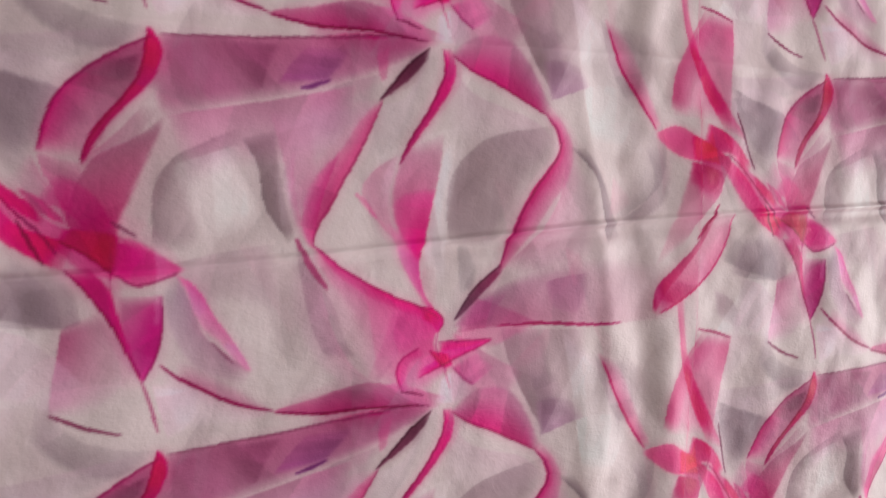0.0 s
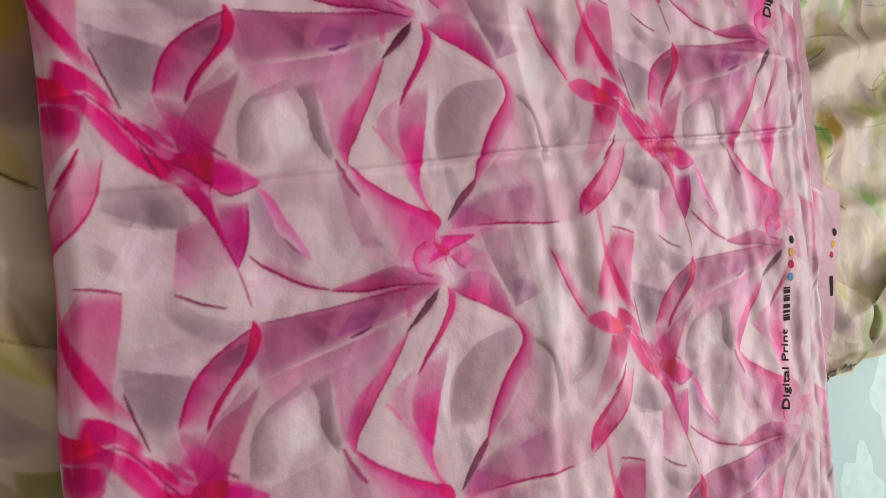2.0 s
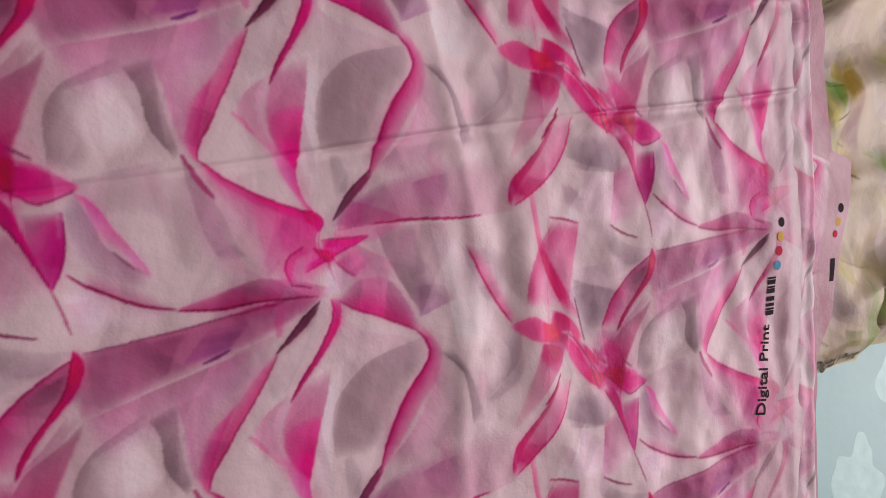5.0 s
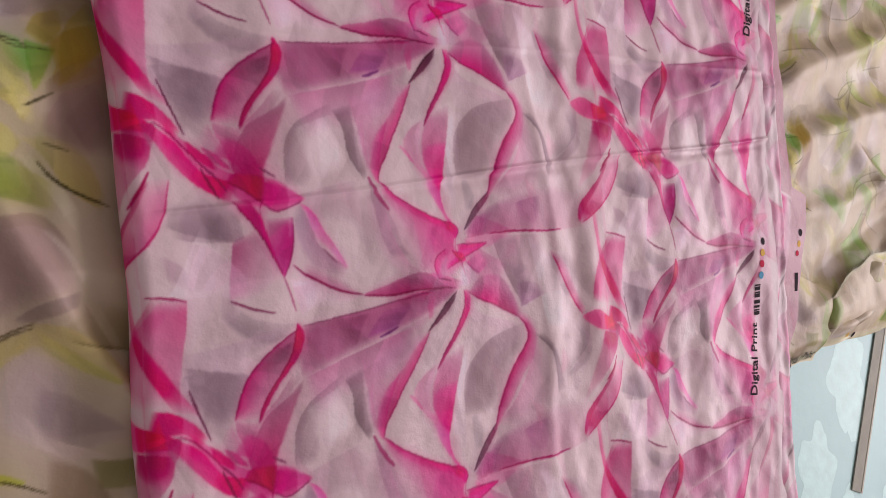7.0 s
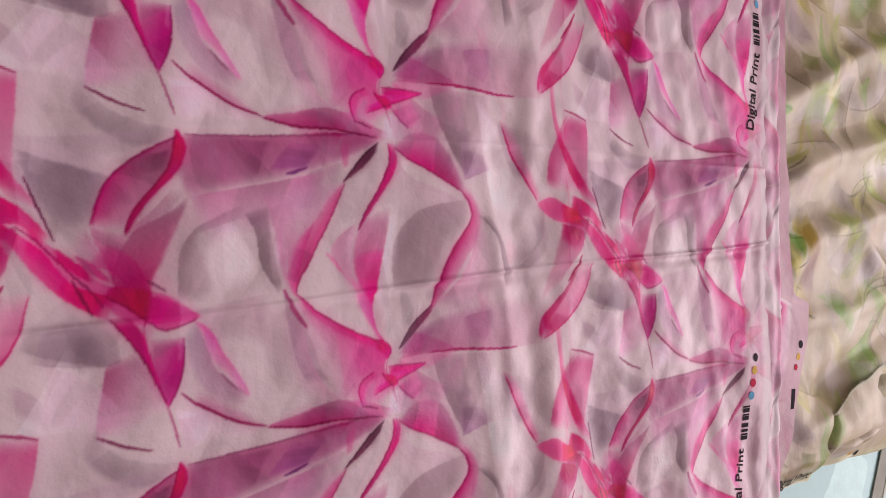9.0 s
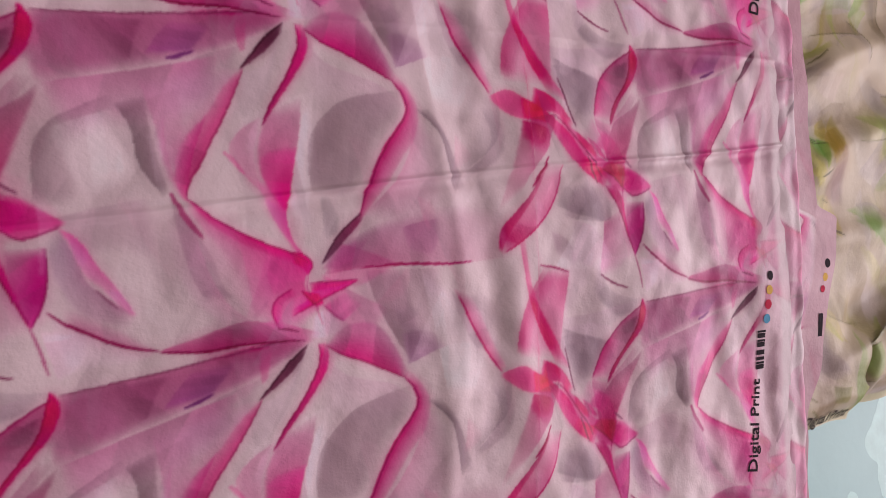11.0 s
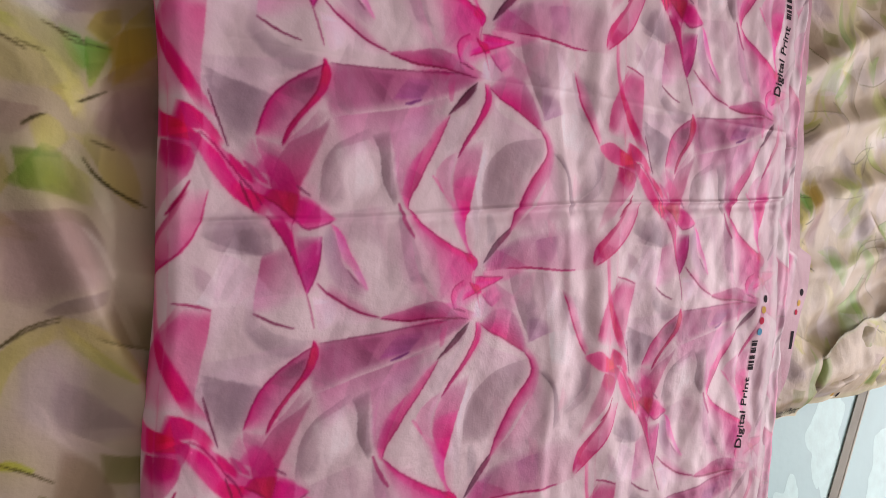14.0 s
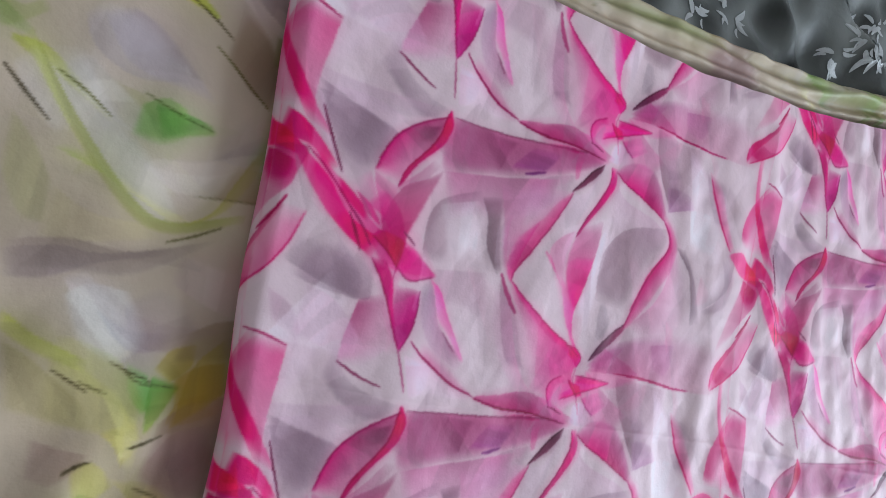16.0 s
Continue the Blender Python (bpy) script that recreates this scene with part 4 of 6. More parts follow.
def green_print():
    cloth = Print((190, 176, 164), 365.0, -345.0)
    cloth.TONE, cloth.RICH = (1.0, 0.98, 0.9), 1.15
    petal, stroke = cloth.petal, cloth.stroke
    cloth.facets(90, ((206, 196, 194), (150, 136, 130), (176, 168, 130), (200, 192, 160), (160, 144, 140)), 3, 0.9)
    r = random.Random(5)
    olive = ((140, 156, 74), (172, 168, 96), (112, 148, 70), (160, 148, 150), (124, 108, 84), (206, 196, 206), (146, 134, 134), (196, 190, 150), (206, 198, 196), (150, 138, 110))
    for _ in range(95):
        x, y, a = r.uniform(-185, -30), r.uniform(0, 365), r.uniform(0, 6.28)
        size, bend, thick = r.uniform(30, 80), r.uniform(-0.7, 0.7), r.uniform(12, 36)
        rim = [(x + size * k * math.cos(a + bend * k), y + size * k * math.sin(a + bend * k)) for k in (0, 0.33, 0.66, 1)]
        far = [(px + thick * math.sin(math.pi * k) * math.sin(a), py - thick * math.sin(math.pi * k) * math.cos(a)) for (px, py), k in zip(rim, (0.05, 0.35, 0.7, 0.95))]
        c = r.choice(olive)
        petal(rim, far, (*c, 0.75), (*c, 0.6), (*c, 0.35), (*c, 0.25), soft=0.4)
        if r.random() < 0.2:
            stroke(rim, 0.9, (84, 78, 50, 0.5))
    petal([(-262.2, 135.5), (-245.4, 148.3), (-235.2, 163.5)], [(-262.7, 106.4), (-248.4, 118.2), (-230.5, 144.8)],
          (172, 160, 165, 0.5), (172, 160, 165, 0.5), (160, 148, 150, 0.4), (160, 148, 150, 0.4), soft=0.3)
    petal([(-252.2, 169.0), (-245.3, 153.8), (-230.4, 151.8)], [(-239.9, 179.3), (-224.8, 173.6), (-214.4, 163.9)],
          (150, 136, 140, 0.6), (150, 136, 140, 0.6), (168, 156, 158, 0.3), (168, 156, 158, 0.3), soft=0.3)
    petal([(-218.3, 106.5), (-213.1, 98.2), (-207.8, 89.7)], [(-201.5, 125.0), (-199.0, 110.6), (-197.9, 95.9)],
          (142, 126, 130, 0.7), (142, 126, 130, 0.7), (150, 132, 136, 0.5), (150, 132, 136, 0.5), soft=0.2)
    # brown petal, its dye darkened further for the shade beside the pink fold
    petal([(-263.6, 58.8), (-249.5, 60.0), (-232.2, 60.5), (-220.8, 46.8)], [(-264.4, 19.3), (-250.4, 15.4), (-240.5, 20.0), (-217.2, 25.3)],
          (140, 120, 116, 0.7), (132, 112, 106, 0.7), (150, 130, 128, 0.6), (136, 114, 108, 0.7), soft=0.3)
    petal([(-245.6, 13.6), (-235.5, 19.6), (-217.3, 23.9)], [(-243.2, 11.5), (-230.6, 13.7), (-218.8, 16.9)],
          (120, 104, 106, 0.7), (120, 104, 106, 0.6), (120, 104, 106, 0.7), (120, 104, 106, 0.6))
    petal([(-255.6, -10.8), (-248.3, -3.7), (-238.4, -0.8)], [(-251.4, -35.7), (-236.7, -41.0), (-223.4, -15.2)],
          (172, 162, 168, 0.6), (172, 162, 168, 0.5), (172, 162, 168, 0.6), (172, 162, 168, 0.5))
    petal([(-241.5, -31.9), (-229.2, -45.2), (-216.1, -51.9)], [(-238.8, -18.6), (-221.0, -26.9), (-196.6, -48.3)],
          (142, 128, 134, 0.6), (150, 136, 140, 0.5), (142, 128, 134, 0.6), (150, 136, 140, 0.5))
    petal([(-245.5, 145.6), (-240.8, 132.5), (-233.5, 125.0)], [(-235.7, 141.4), (-232.0, 133.4), (-230.9, 126.6)],
          (140, 176, 96, 0.5), (120, 160, 80, 0.7), (96, 160, 84, 0.9), (96, 150, 70, 0.9), soft=0.15)
    petal([(-233.7, 141.6), (-232.9, 130.6), (-231.6, 117.3)], [(-219.7, 139.0), (-223.1, 131.6), (-229.8, 118.3)],
          (80, 140, 66, 0.95), (130, 160, 60, 0.8), (100, 140, 50, 0.9), (140, 160, 60, 0.8))
    petal([(-261.9, 87.9), (-259.8, 78.7), (-257.6, 69.4)], [(-240.5, 87.3), (-238.2, 77.7), (-232.1, 66.1)],
          (90, 120, 40, 0.8), (110, 130, 50, 0.8), (96, 124, 50, 0.9), (120, 130, 60, 0.6), soft=0.15)
    petal([(-261.9, 148.8), (-252.6, 147.4), (-243.1, 140.5), (-233.4, 127.7)], [(-262.2, 134.2), (-253.0, 129.9), (-243.4, 125.4), (-236.2, 116.4)],
          (170, 172, 118, 0.5), (150, 165, 90, 0.6), (166, 160, 120, 0.4), (186, 180, 110, 0.5))
    petal([(-233.1, 144.4), (-227.8, 153.5), (-217.2, 157.8)], [(-225.5, 139.8), (-220.2, 143.2), (-216.1, 149.4)],
          (176, 160, 70, 0.7), (170, 150, 60, 0.7), (176, 160, 70, 0.7), (170, 150, 60, 0.7))
    petal([(-223.2, 121.7), (-219.1, 132.0), (-206.8, 137.6)], [(-215.3, 122.4), (-207.1, 126.0), (-201.4, 129.4)],
          (176, 146, 56, 0.7), (150, 120, 50, 0.5), (176, 146, 56, 0.7), (150, 120, 50, 0.5))
    petal([(-248.5, 115.4), (-241.2, 110.5), (-236.4, 102.6)], [(-236.1, 122.0), (-232.4, 115.3), (-232.5, 108.4)],
          (200, 190, 90, 0.6), (214, 204, 120, 0.8), (206, 200, 100, 0.7), (206, 200, 110, 0.7), soft=0.3)
    petal([(-242.4, 115.9), (-240.0, 110.6), (-237.6, 105.3)], [(-237.4, 117.7), (-235.0, 113.7), (-234.3, 107.7)],
          (226, 220, 150, 0.9), (236, 230, 180, 0.9), (226, 220, 150, 0.9), (236, 230, 180, 0.9), soft=0.3)
    petal([(-255.9, 98.8), (-248.7, 103.2), (-241.5, 99.6)], [(-251.4, 85.6), (-244.2, 87.2), (-236.6, 94.3)],
          (176, 170, 90, 0.7), (190, 184, 110, 0.6), (176, 170, 90, 0.7), (190, 184, 110, 0.6))
    petal([(-239.0, 96.9), (-229.1, 89.0), (-219.0, 72.3), (-204.2, 62.2)], [(-228.9, 97.4), (-218.5, 95.1), (-209.2, 86.8), (-202.7, 69.5)],
          (206, 200, 140, 0.7), (140, 124, 50, 0.8), (186, 176, 130, 0.4), (150, 130, 60, 0.6), soft=0.1)
    petal([(-239.2, 88.7), (-226.9, 69.5), (-216.8, 49.5)], [(-234.2, 88.9), (-219.0, 69.5), (-213.9, 58.0)],
          (226, 222, 200, 0.6), (206, 196, 180, 0.4), (226, 222, 200, 0.6), (206, 196, 180, 0.4))
    petal([(-264.8, -7.0), (-253.0, 3.6), (-238.3, 8.8)], [(-263.0, -31.0), (-255.6, -10.8), (-240.9, -0.5)],
          (176, 168, 80, 0.7), (186, 174, 110, 0.5), (186, 180, 90, 0.7), (200, 190, 120, 0.5))
    petal([(-238.3, 8.8), (-223.1, -3.9), (-201.7, -21.1)], [(-235.9, -1.1), (-220.7, -12.7), (-203.2, -22.3)],
          (186, 176, 110, 0.6), (190, 190, 90, 0.8), (170, 164, 110, 0.5), (176, 180, 80, 0.8))
    petal([(-265.8, -56.8), (-256.5, -54.0), (-245.8, -59.8)], [(-263.5, -57.5), (-254.2, -58.8), (-247.0, -61.1)],
          (176, 176, 40, 0.9), (160, 170, 60, 0.9), (176, 176, 40, 0.9), (160, 170, 60, 0.9))
    stroke([(-236.3, 110.3), (-231.7, 112.3), (-226.0, 115.5)], 0.9, (74, 66, 40, 0.7))
    stroke([(-258.3, 97.1), (-254.7, 100.2), (-248.7, 103.5)], 1, (74, 66, 40, 0.7))
    stroke([(-229.2, 80.6), (-221.6, 73.7), (-213.7, 69.5), (-204.1, 66.0)], 0.9, (74, 66, 40, 0.7))
    stroke([(-264.8, -4.3), (-255.4, 2.5), (-248.1, 6.6), (-238.2, 9.4)], 0.9, (74, 66, 40, 0.7))
    stroke([(-229.0, 94.1), (-222.5, 92.1), (-217.3, 90.6)], 0.8, (74, 66, 40, 0.7))
    stroke([(-262.2, 134.2), (-255.3, 132.3), (-249.4, 131.1)], 0.7, (74, 66, 40, 0.7))
    stroke([(-245.5, 141.5), (-239.5, 138.1), (-233.2, 137.5), (-220.3, 138.1)], 0.8, (74, 66, 40, 0.7))
    petal([(-274.6, 143.7), (-261.0, 139.0), (-246.6, 131.5), (-236.2, 120.1)], [(-273.0, 115.2), (-261.9, 114.6), (-250.3, 114.6), (-238.4, 115.5)],
          (176, 172, 120, 0.5), (196, 188, 120, 0.6), (160, 150, 120, 0.4), (206, 200, 130, 0.6), soft=0.2)
    petal([(-226.2, 121.8), (-213.8, 132.2), (-197.8, 137.9)], [(-229.8, 98.2), (-213.7, 89.2), (-194.5, 88.5)],
          (150, 124, 112, 0.6), (136, 108, 98, 0.7), (150, 128, 124, 0.6), (140, 116, 112, 0.6), soft=0.2)
    petal([(-223.5, 140.0), (-214.9, 148.0), (-201.6, 152.7)], [(-221.1, 130.3), (-211.2, 132.1), (-199.2, 137.6)],
          (178, 146, 62, 0.75), (150, 120, 50, 0.75), (178, 146, 62, 0.75), (150, 120, 50, 0.75))
    petal([(-264.4, 71.6), (-257.6, 79.9), (-249.4, 90.5)], [(-257.0, 69.6), (-245.2, 68.0), (-227.6, 62.9)],
          (104, 136, 54, 0.9), (110, 140, 60, 0.7), (110, 130, 60, 0.85), (150, 150, 90, 0.5), soft=0.1)
    petal([(-249.4, 90.5), (-241.5, 87.4), (-233.7, 80.2)], [(-257.0, 69.6), (-245.2, 68.0), (-227.6, 62.9)],
          (130, 140, 64, 0.5), (150, 146, 90, 0.5), (130, 140, 64, 0.5), (150, 146, 90, 0.5))
    petal([(-265.4, 59.2), (-258.3, 53.2), (-249.9, 48.5)], [(-269.3, 48.8), (-260.2, 46.7), (-251.0, 45.8)],
          (150, 124, 60, 0.7), (140, 120, 70, 0.5), (150, 124, 60, 0.7), (140, 120, 70, 0.5))
    petal([(-241.4, 124.6), (-238.3, 114.5), (-235.0, 101.6)], [(-235.1, 123.0), (-232.1, 114.1), (-231.3, 102.1)],
          (226, 218, 160, 0.7), (220, 210, 170, 0.6), (226, 218, 160, 0.7), (220, 210, 170, 0.6), soft=0.4)
    petal([(-252.6, 133.0), (-246.1, 123.7), (-239.5, 114.3)], [(-246.7, 134.1), (-240.2, 126.1), (-235.9, 116.2)],
          (214, 208, 150, 0.6), (230, 224, 160, 0.8), (214, 208, 150, 0.6), (230, 224, 160, 0.8), soft=0.4)
    petal([(-235.8, 113.5), (-225.9, 116.4), (-210.5, 121.6)], [(-234.2, 108.4), (-225.3, 107.0), (-212.4, 110.2)],
          (206, 194, 186, 0.6), (180, 164, 162, 0.3), (206, 194, 186, 0.6), (180, 164, 162, 0.3), soft=0.3)
    petal([(-269.4, 51.3), (-251.4, 53.6), (-232.1, 53.9), (-217.3, 29.2)], [(-267.6, 18.3), (-251.7, 18.3), (-237.6, 22.2), (-216.9, 23.7)],
          (178, 158, 154, 0.6), (196, 178, 174, 0.6), (168, 148, 146, 0.5), (176, 158, 156, 0.6), soft=0.2)
    petal([(-232.1, 53.9), (-223.8, 42.9), (-216.4, 27.9)], [(-229.1, 54.1), (-219.9, 41.6), (-214.7, 29.3)],
          (216, 204, 200, 0.7), (216, 204, 200, 0.7), (216, 204, 200, 0.7), (216, 204, 200, 0.7), soft=0.3)
    petal([(-271.0, 79.0), (-268.2, 69.2), (-269.8, 58.9)], [(-264.7, 84.8), (-261.8, 73.6), (-263.7, 68.3)],
          (170, 150, 80, 0.5), (150, 140, 70, 0.6), (170, 150, 80, 0.5), (150, 140, 70, 0.6))
    petal([(-243.3, -3.1), (-229.7, -25.5), (-205.5, -38.7)], [(-238.3, -46.4), (-226.0, -45.0), (-199.6, -45.0)],
          (184, 166, 168, 0.5), (170, 150, 150, 0.5), (150, 134, 136, 0.5), (140, 124, 126, 0.5), soft=0.2)
    petal([(-292.7, 144.8), (-278.6, 138.4), (-255.2, 123.8)], [(-285.6, 118.8), (-268.6, 117.0), (-252.7, 114.7)],
          (150, 140, 100, 0.5), (160, 150, 110, 0.5), (150, 140, 100, 0.5), (160, 150, 110, 0.5))
    petal([(-222.6, 162.1), (-206.6, 170.8), (-187.7, 172.3)], [(-226.5, 148.5), (-207.0, 152.3), (-191.6, 155.3)],
          (130, 116, 90, 0.6), (120, 104, 90, 0.6), (130, 116, 90, 0.6), (120, 104, 90, 0.6), soft=0.2)
    petal([(-219.0, 129.6), (-216.3, 147.9), (-204.6, 163.3)], [(-221.1, 119.3), (-206.7, 131.6), (-196.7, 143.7)],
          (176, 150, 60, 0.7), (130, 120, 60, 0.6), (176, 150, 60, 0.7), (130, 120, 60, 0.6))
    petal([(-321.0, 262.7), (-308.4, 263.1), (-295.5, 255.7), (-278.7, 244.2)], [(-320.4, 260.5), (-308.5, 255.5), (-293.9, 249.9), (-276.7, 241.0)],
          (170, 176, 70, 0.85), (190, 186, 90, 0.8), (170, 176, 70, 0.85), (190, 186, 90, 0.8))
    petal([(-294.6, 224.4), (-279.3, 220.9), (-264.0, 215.7), (-242.5, 207.9)], [(-290.0, 227.3), (-273.0, 223.0), (-256.8, 215.4), (-235.6, 210.7)],
          (150, 170, 84, 0.8), (200, 200, 90, 0.9), (176, 180, 130, 0.4), (206, 204, 130, 0.6), soft=0.1)
    petal([(-237.5, 208.1), (-226.8, 216.6), (-220.3, 232.3), (-213.5, 248.6)], [(-232.7, 209.5), (-220.1, 221.4), (-211.4, 240.8), (-209.1, 258.7)],
          (170, 170, 60, 0.9), (130, 120, 50, 0.7), (170, 164, 90, 0.4), (150, 130, 80, 0.4))
    petal([(-262.7, 255.5), (-259.6, 248.7), (-256.4, 241.3)], [(-245.0, 255.4), (-236.9, 254.3), (-233.4, 251.4)],
          (120, 170, 90, 0.9), (110, 160, 80, 0.9), (96, 150, 70, 0.9), (130, 160, 80, 0.8))
    petal([(-293.4, 264.4), (-280.5, 259.2), (-265.6, 257.1)], [(-282.1, 248.1), (-268.3, 240.2), (-251.7, 242.2)],
          (176, 164, 140, 0.6), (170, 166, 120, 0.6), (176, 164, 140, 0.6), (170, 166, 120, 0.6))
    petal([(-292.3, 285.9), (-278.8, 270.5), (-263.1, 266.2)], [(-280.4, 294.0), (-263.9, 287.7), (-237.1, 265.4)],
          (172, 160, 170, 0.6), (160, 150, 162, 0.6), (150, 138, 150, 0.7), (150, 140, 150, 0.6), soft=0.1)
    petal([(-302.3, 179.7), (-283.1, 186.2), (-265.6, 187.3), (-237.2, 197.6)], [(-299.3, 168.8), (-283.8, 172.7), (-264.7, 183.8), (-240.9, 192.7)],
          (140, 126, 130, 0.7), (130, 118, 122, 0.7), (140, 126, 130, 0.7), (130, 118, 122, 0.7))
    stroke([(-320.7, 250.4), (-311.4, 243.0), (-299.3, 233.5)], 1.3, (66, 58, 44, 0.85))
    stroke([(-302.1, 255.6), (-290.9, 251.1), (-277.4, 243.4)], 0.9, (84, 84, 40, 0.9))
    stroke([(-244.3, 292.1), (-231.4, 284.6), (-212.6, 271.9)], 0.8, (84, 80, 40, 0.9))
    stroke([(-268.4, 258.7), (-252.3, 254.1), (-235.0, 252.2)], 0.7, (84, 90, 50, 0.8))
    stroke([(-242.5, 198.7), (-231.4, 204.5), (-220.2, 211.8)], 0.8, (84, 80, 50, 0.9))
    petal([(-262.5, 218.7), (-258.4, 230.5), (-242.4, 236.0)], [(-238.5, 211.8), (-226.4, 224.9), (-218.6, 246.8)],
          (206, 192, 190, 0.6), (206, 192, 190, 0.6), (206, 192, 190, 0.6), (206, 192, 190, 0.6), soft=0.15)
    petal([(-277.7, 174.3), (-267.2, 159.8), (-255.6, 150.2)], [(-270.1, 178.7), (-255.6, 167.4), (-242.9, 155.3)],
          (216, 206, 214, 0.7), (216, 206, 214, 0.7), (216, 206, 214, 0.7), (216, 206, 214, 0.7), soft=0.15)
    petal([(-254.7, 155.3), (-243.9, 150.1), (-230.5, 154.1)], [(-264.2, 165.4), (-248.7, 159.0), (-229.8, 160.6)],
          (140, 126, 134, 0.7), (140, 126, 134, 0.7), (140, 126, 134, 0.7), (140, 126, 134, 0.7), soft=0.15)
    petal([(-313.0, 233.8), (-301.8, 223.1), (-291.6, 209.3)], [(-310.7, 210.4), (-300.2, 194.5), (-289.3, 192.9)],
          (150, 146, 110, 0.5), (150, 146, 110, 0.5), (150, 146, 110, 0.5), (150, 146, 110, 0.5), soft=0.15)
    petal([(-291.6, 209.3), (-274.3, 202.3), (-251.3, 204.0)], [(-292.0, 187.3), (-275.3, 189.6), (-245.1, 199.3)],
          (196, 184, 150, 0.5), (196, 184, 150, 0.5), (196, 184, 150, 0.5), (196, 184, 150, 0.5), soft=0.15)
    petal([(-300.7, 258.7), (-288.9, 248.1), (-265.4, 238.6)], [(-294.0, 266.7), (-274.9, 256.1), (-254.9, 245.0)],
          (208, 198, 202, 0.6), (208, 198, 202, 0.6), (208, 198, 202, 0.6), (208, 198, 202, 0.6), soft=0.15)
    petal([(-238.4, 290.3), (-224.3, 278.9), (-211.3, 272.4)], [(-236.5, 314.3), (-219.7, 304.2), (-209.5, 287.7)],
          (124, 104, 86, 0.6), (124, 104, 86, 0.6), (124, 104, 86, 0.6), (124, 104, 86, 0.6), soft=0.15)
    petal([(-328.9, 276.6), (-320.3, 275.6), (-313.4, 281.4)], [(-325.3, 263.3), (-318.5, 268.8), (-310.3, 277.7)],
          (150, 156, 100, 0.6), (150, 156, 100, 0.6), (150, 156, 100, 0.6), (150, 156, 100, 0.6), soft=0.15)
    petal([(-235.6, 182.4), (-218.6, 176.0), (-201.5, 172.0)], [(-234.2, 195.8), (-212.7, 193.5), (-196.5, 194.9)],
          (190, 172, 172, 0.5), (190, 172, 172, 0.5), (190, 172, 172, 0.5), (190, 172, 172, 0.5), soft=0.15)
    petal([(-312.3, 261.5), (-298.8, 251.8), (-283.7, 237.2)], [(-317.9, 251.6), (-308.6, 240.4), (-297.2, 229.7)],
          (210, 200, 206, 0.6), (210, 200, 206, 0.6), (210, 200, 206, 0.6), (210, 200, 206, 0.6), soft=0.15)
    petal([(-274.7, 237.9), (-260.0, 227.4), (-243.1, 219.6)], [(-276.4, 227.0), (-264.6, 218.0), (-248.0, 210.2)],
          (196, 190, 160, 0.5), (196, 190, 160, 0.5), (196, 190, 160, 0.5), (196, 190, 160, 0.5), soft=0.15)
    petal([(-274.1, 150.9), (-261.9, 149.9), (-250.1, 144.8), (-237.7, 138.2)], [(-273.4, 137.4), (-261.0, 133.6), (-249.1, 128.2), (-238.0, 123.6)],
          (172, 166, 120, 0.6), (172, 166, 120, 0.6), (172, 166, 120, 0.42), (172, 166, 120, 0.42), soft=0.12)
    petal([(-254.6, 83.3), (-246.5, 84.2), (-236.7, 82.6), (-226.3, 75.5)], [(-251.6, 71.9), (-243.3, 71.4), (-233.2, 65.5), (-225.5, 62.0)],
          (152, 150, 90, 0.55), (152, 150, 90, 0.55), (152, 150, 90, 0.385), (152, 150, 90, 0.385), soft=0.12)
    petal([(-269.0, 59.0), (-256.6, 58.6), (-237.8, 59.8), (-229.8, 50.9)], [(-267.0, 23.6), (-252.2, 22.4), (-238.1, 25.1), (-219.4, 26.7)],
          (172, 150, 148, 0.5), (172, 150, 148, 0.5), (172, 150, 148, 0.35), (172, 150, 148, 0.35), soft=0.12)
    petal([(-239.8, 11.8), (-224.6, 7.5), (-209.6, -4.1), (-196.1, -23.2)], [(-250.8, -2.4), (-236.6, 0.2), (-218.4, -9.2), (-197.4, -24.0)],
          (178, 164, 108, 0.65), (178, 164, 108, 0.65), (178, 164, 108, 0.455), (178, 164, 108, 0.455), soft=0.12)
    petal([(-216.4, 19.8), (-207.3, 1.5), (-197.7, -18.8)], [(-210.2, 18.4), (-202.1, 1.3), (-195.2, -19.0)],
          (212, 202, 184, 0.6), (212, 202, 184, 0.6), (212, 202, 184, 0.42), (212, 202, 184, 0.42), soft=0.12)
    petal([(-218.1, -56.4), (-207.4, -59.2), (-193.6, -60.1)], [(-215.9, -70.7), (-206.5, -72.6), (-195.5, -74.0)],
          (104, 104, 52, 0.75), (104, 104, 52, 0.75), (104, 104, 52, 0.525), (104, 104, 52, 0.525), soft=0.12)
    petal([(-245.7, -29.1), (-234.0, -43.6), (-218.4, -51.4)], [(-241.1, -45.5), (-225.9, -54.1), (-204.8, -58.1)],
          (216, 198, 200, 0.6), (216, 198, 200, 0.6), (216, 198, 200, 0.42), (216, 198, 200, 0.42), soft=0.12)
    petal([(-250.8, -2.4), (-236.4, -3.0), (-223.1, -17.3)], [(-258.2, -33.2), (-243.6, -45.3), (-226.3, -47.2)],
          (186, 168, 172, 0.5), (186, 168, 172, 0.5), (186, 168, 172, 0.35), (186, 168, 172, 0.35), soft=0.12)
    petal([(-272.8, 108.8), (-261.7, 106.8), (-250.1, 105.9)], [(-272.0, 93.9), (-260.9, 92.8), (-252.2, 100.4)],
          (150, 126, 122, 0.6), (150, 126, 122, 0.6), (150, 126, 122, 0.42), (150, 126, 122, 0.42), soft=0.12)
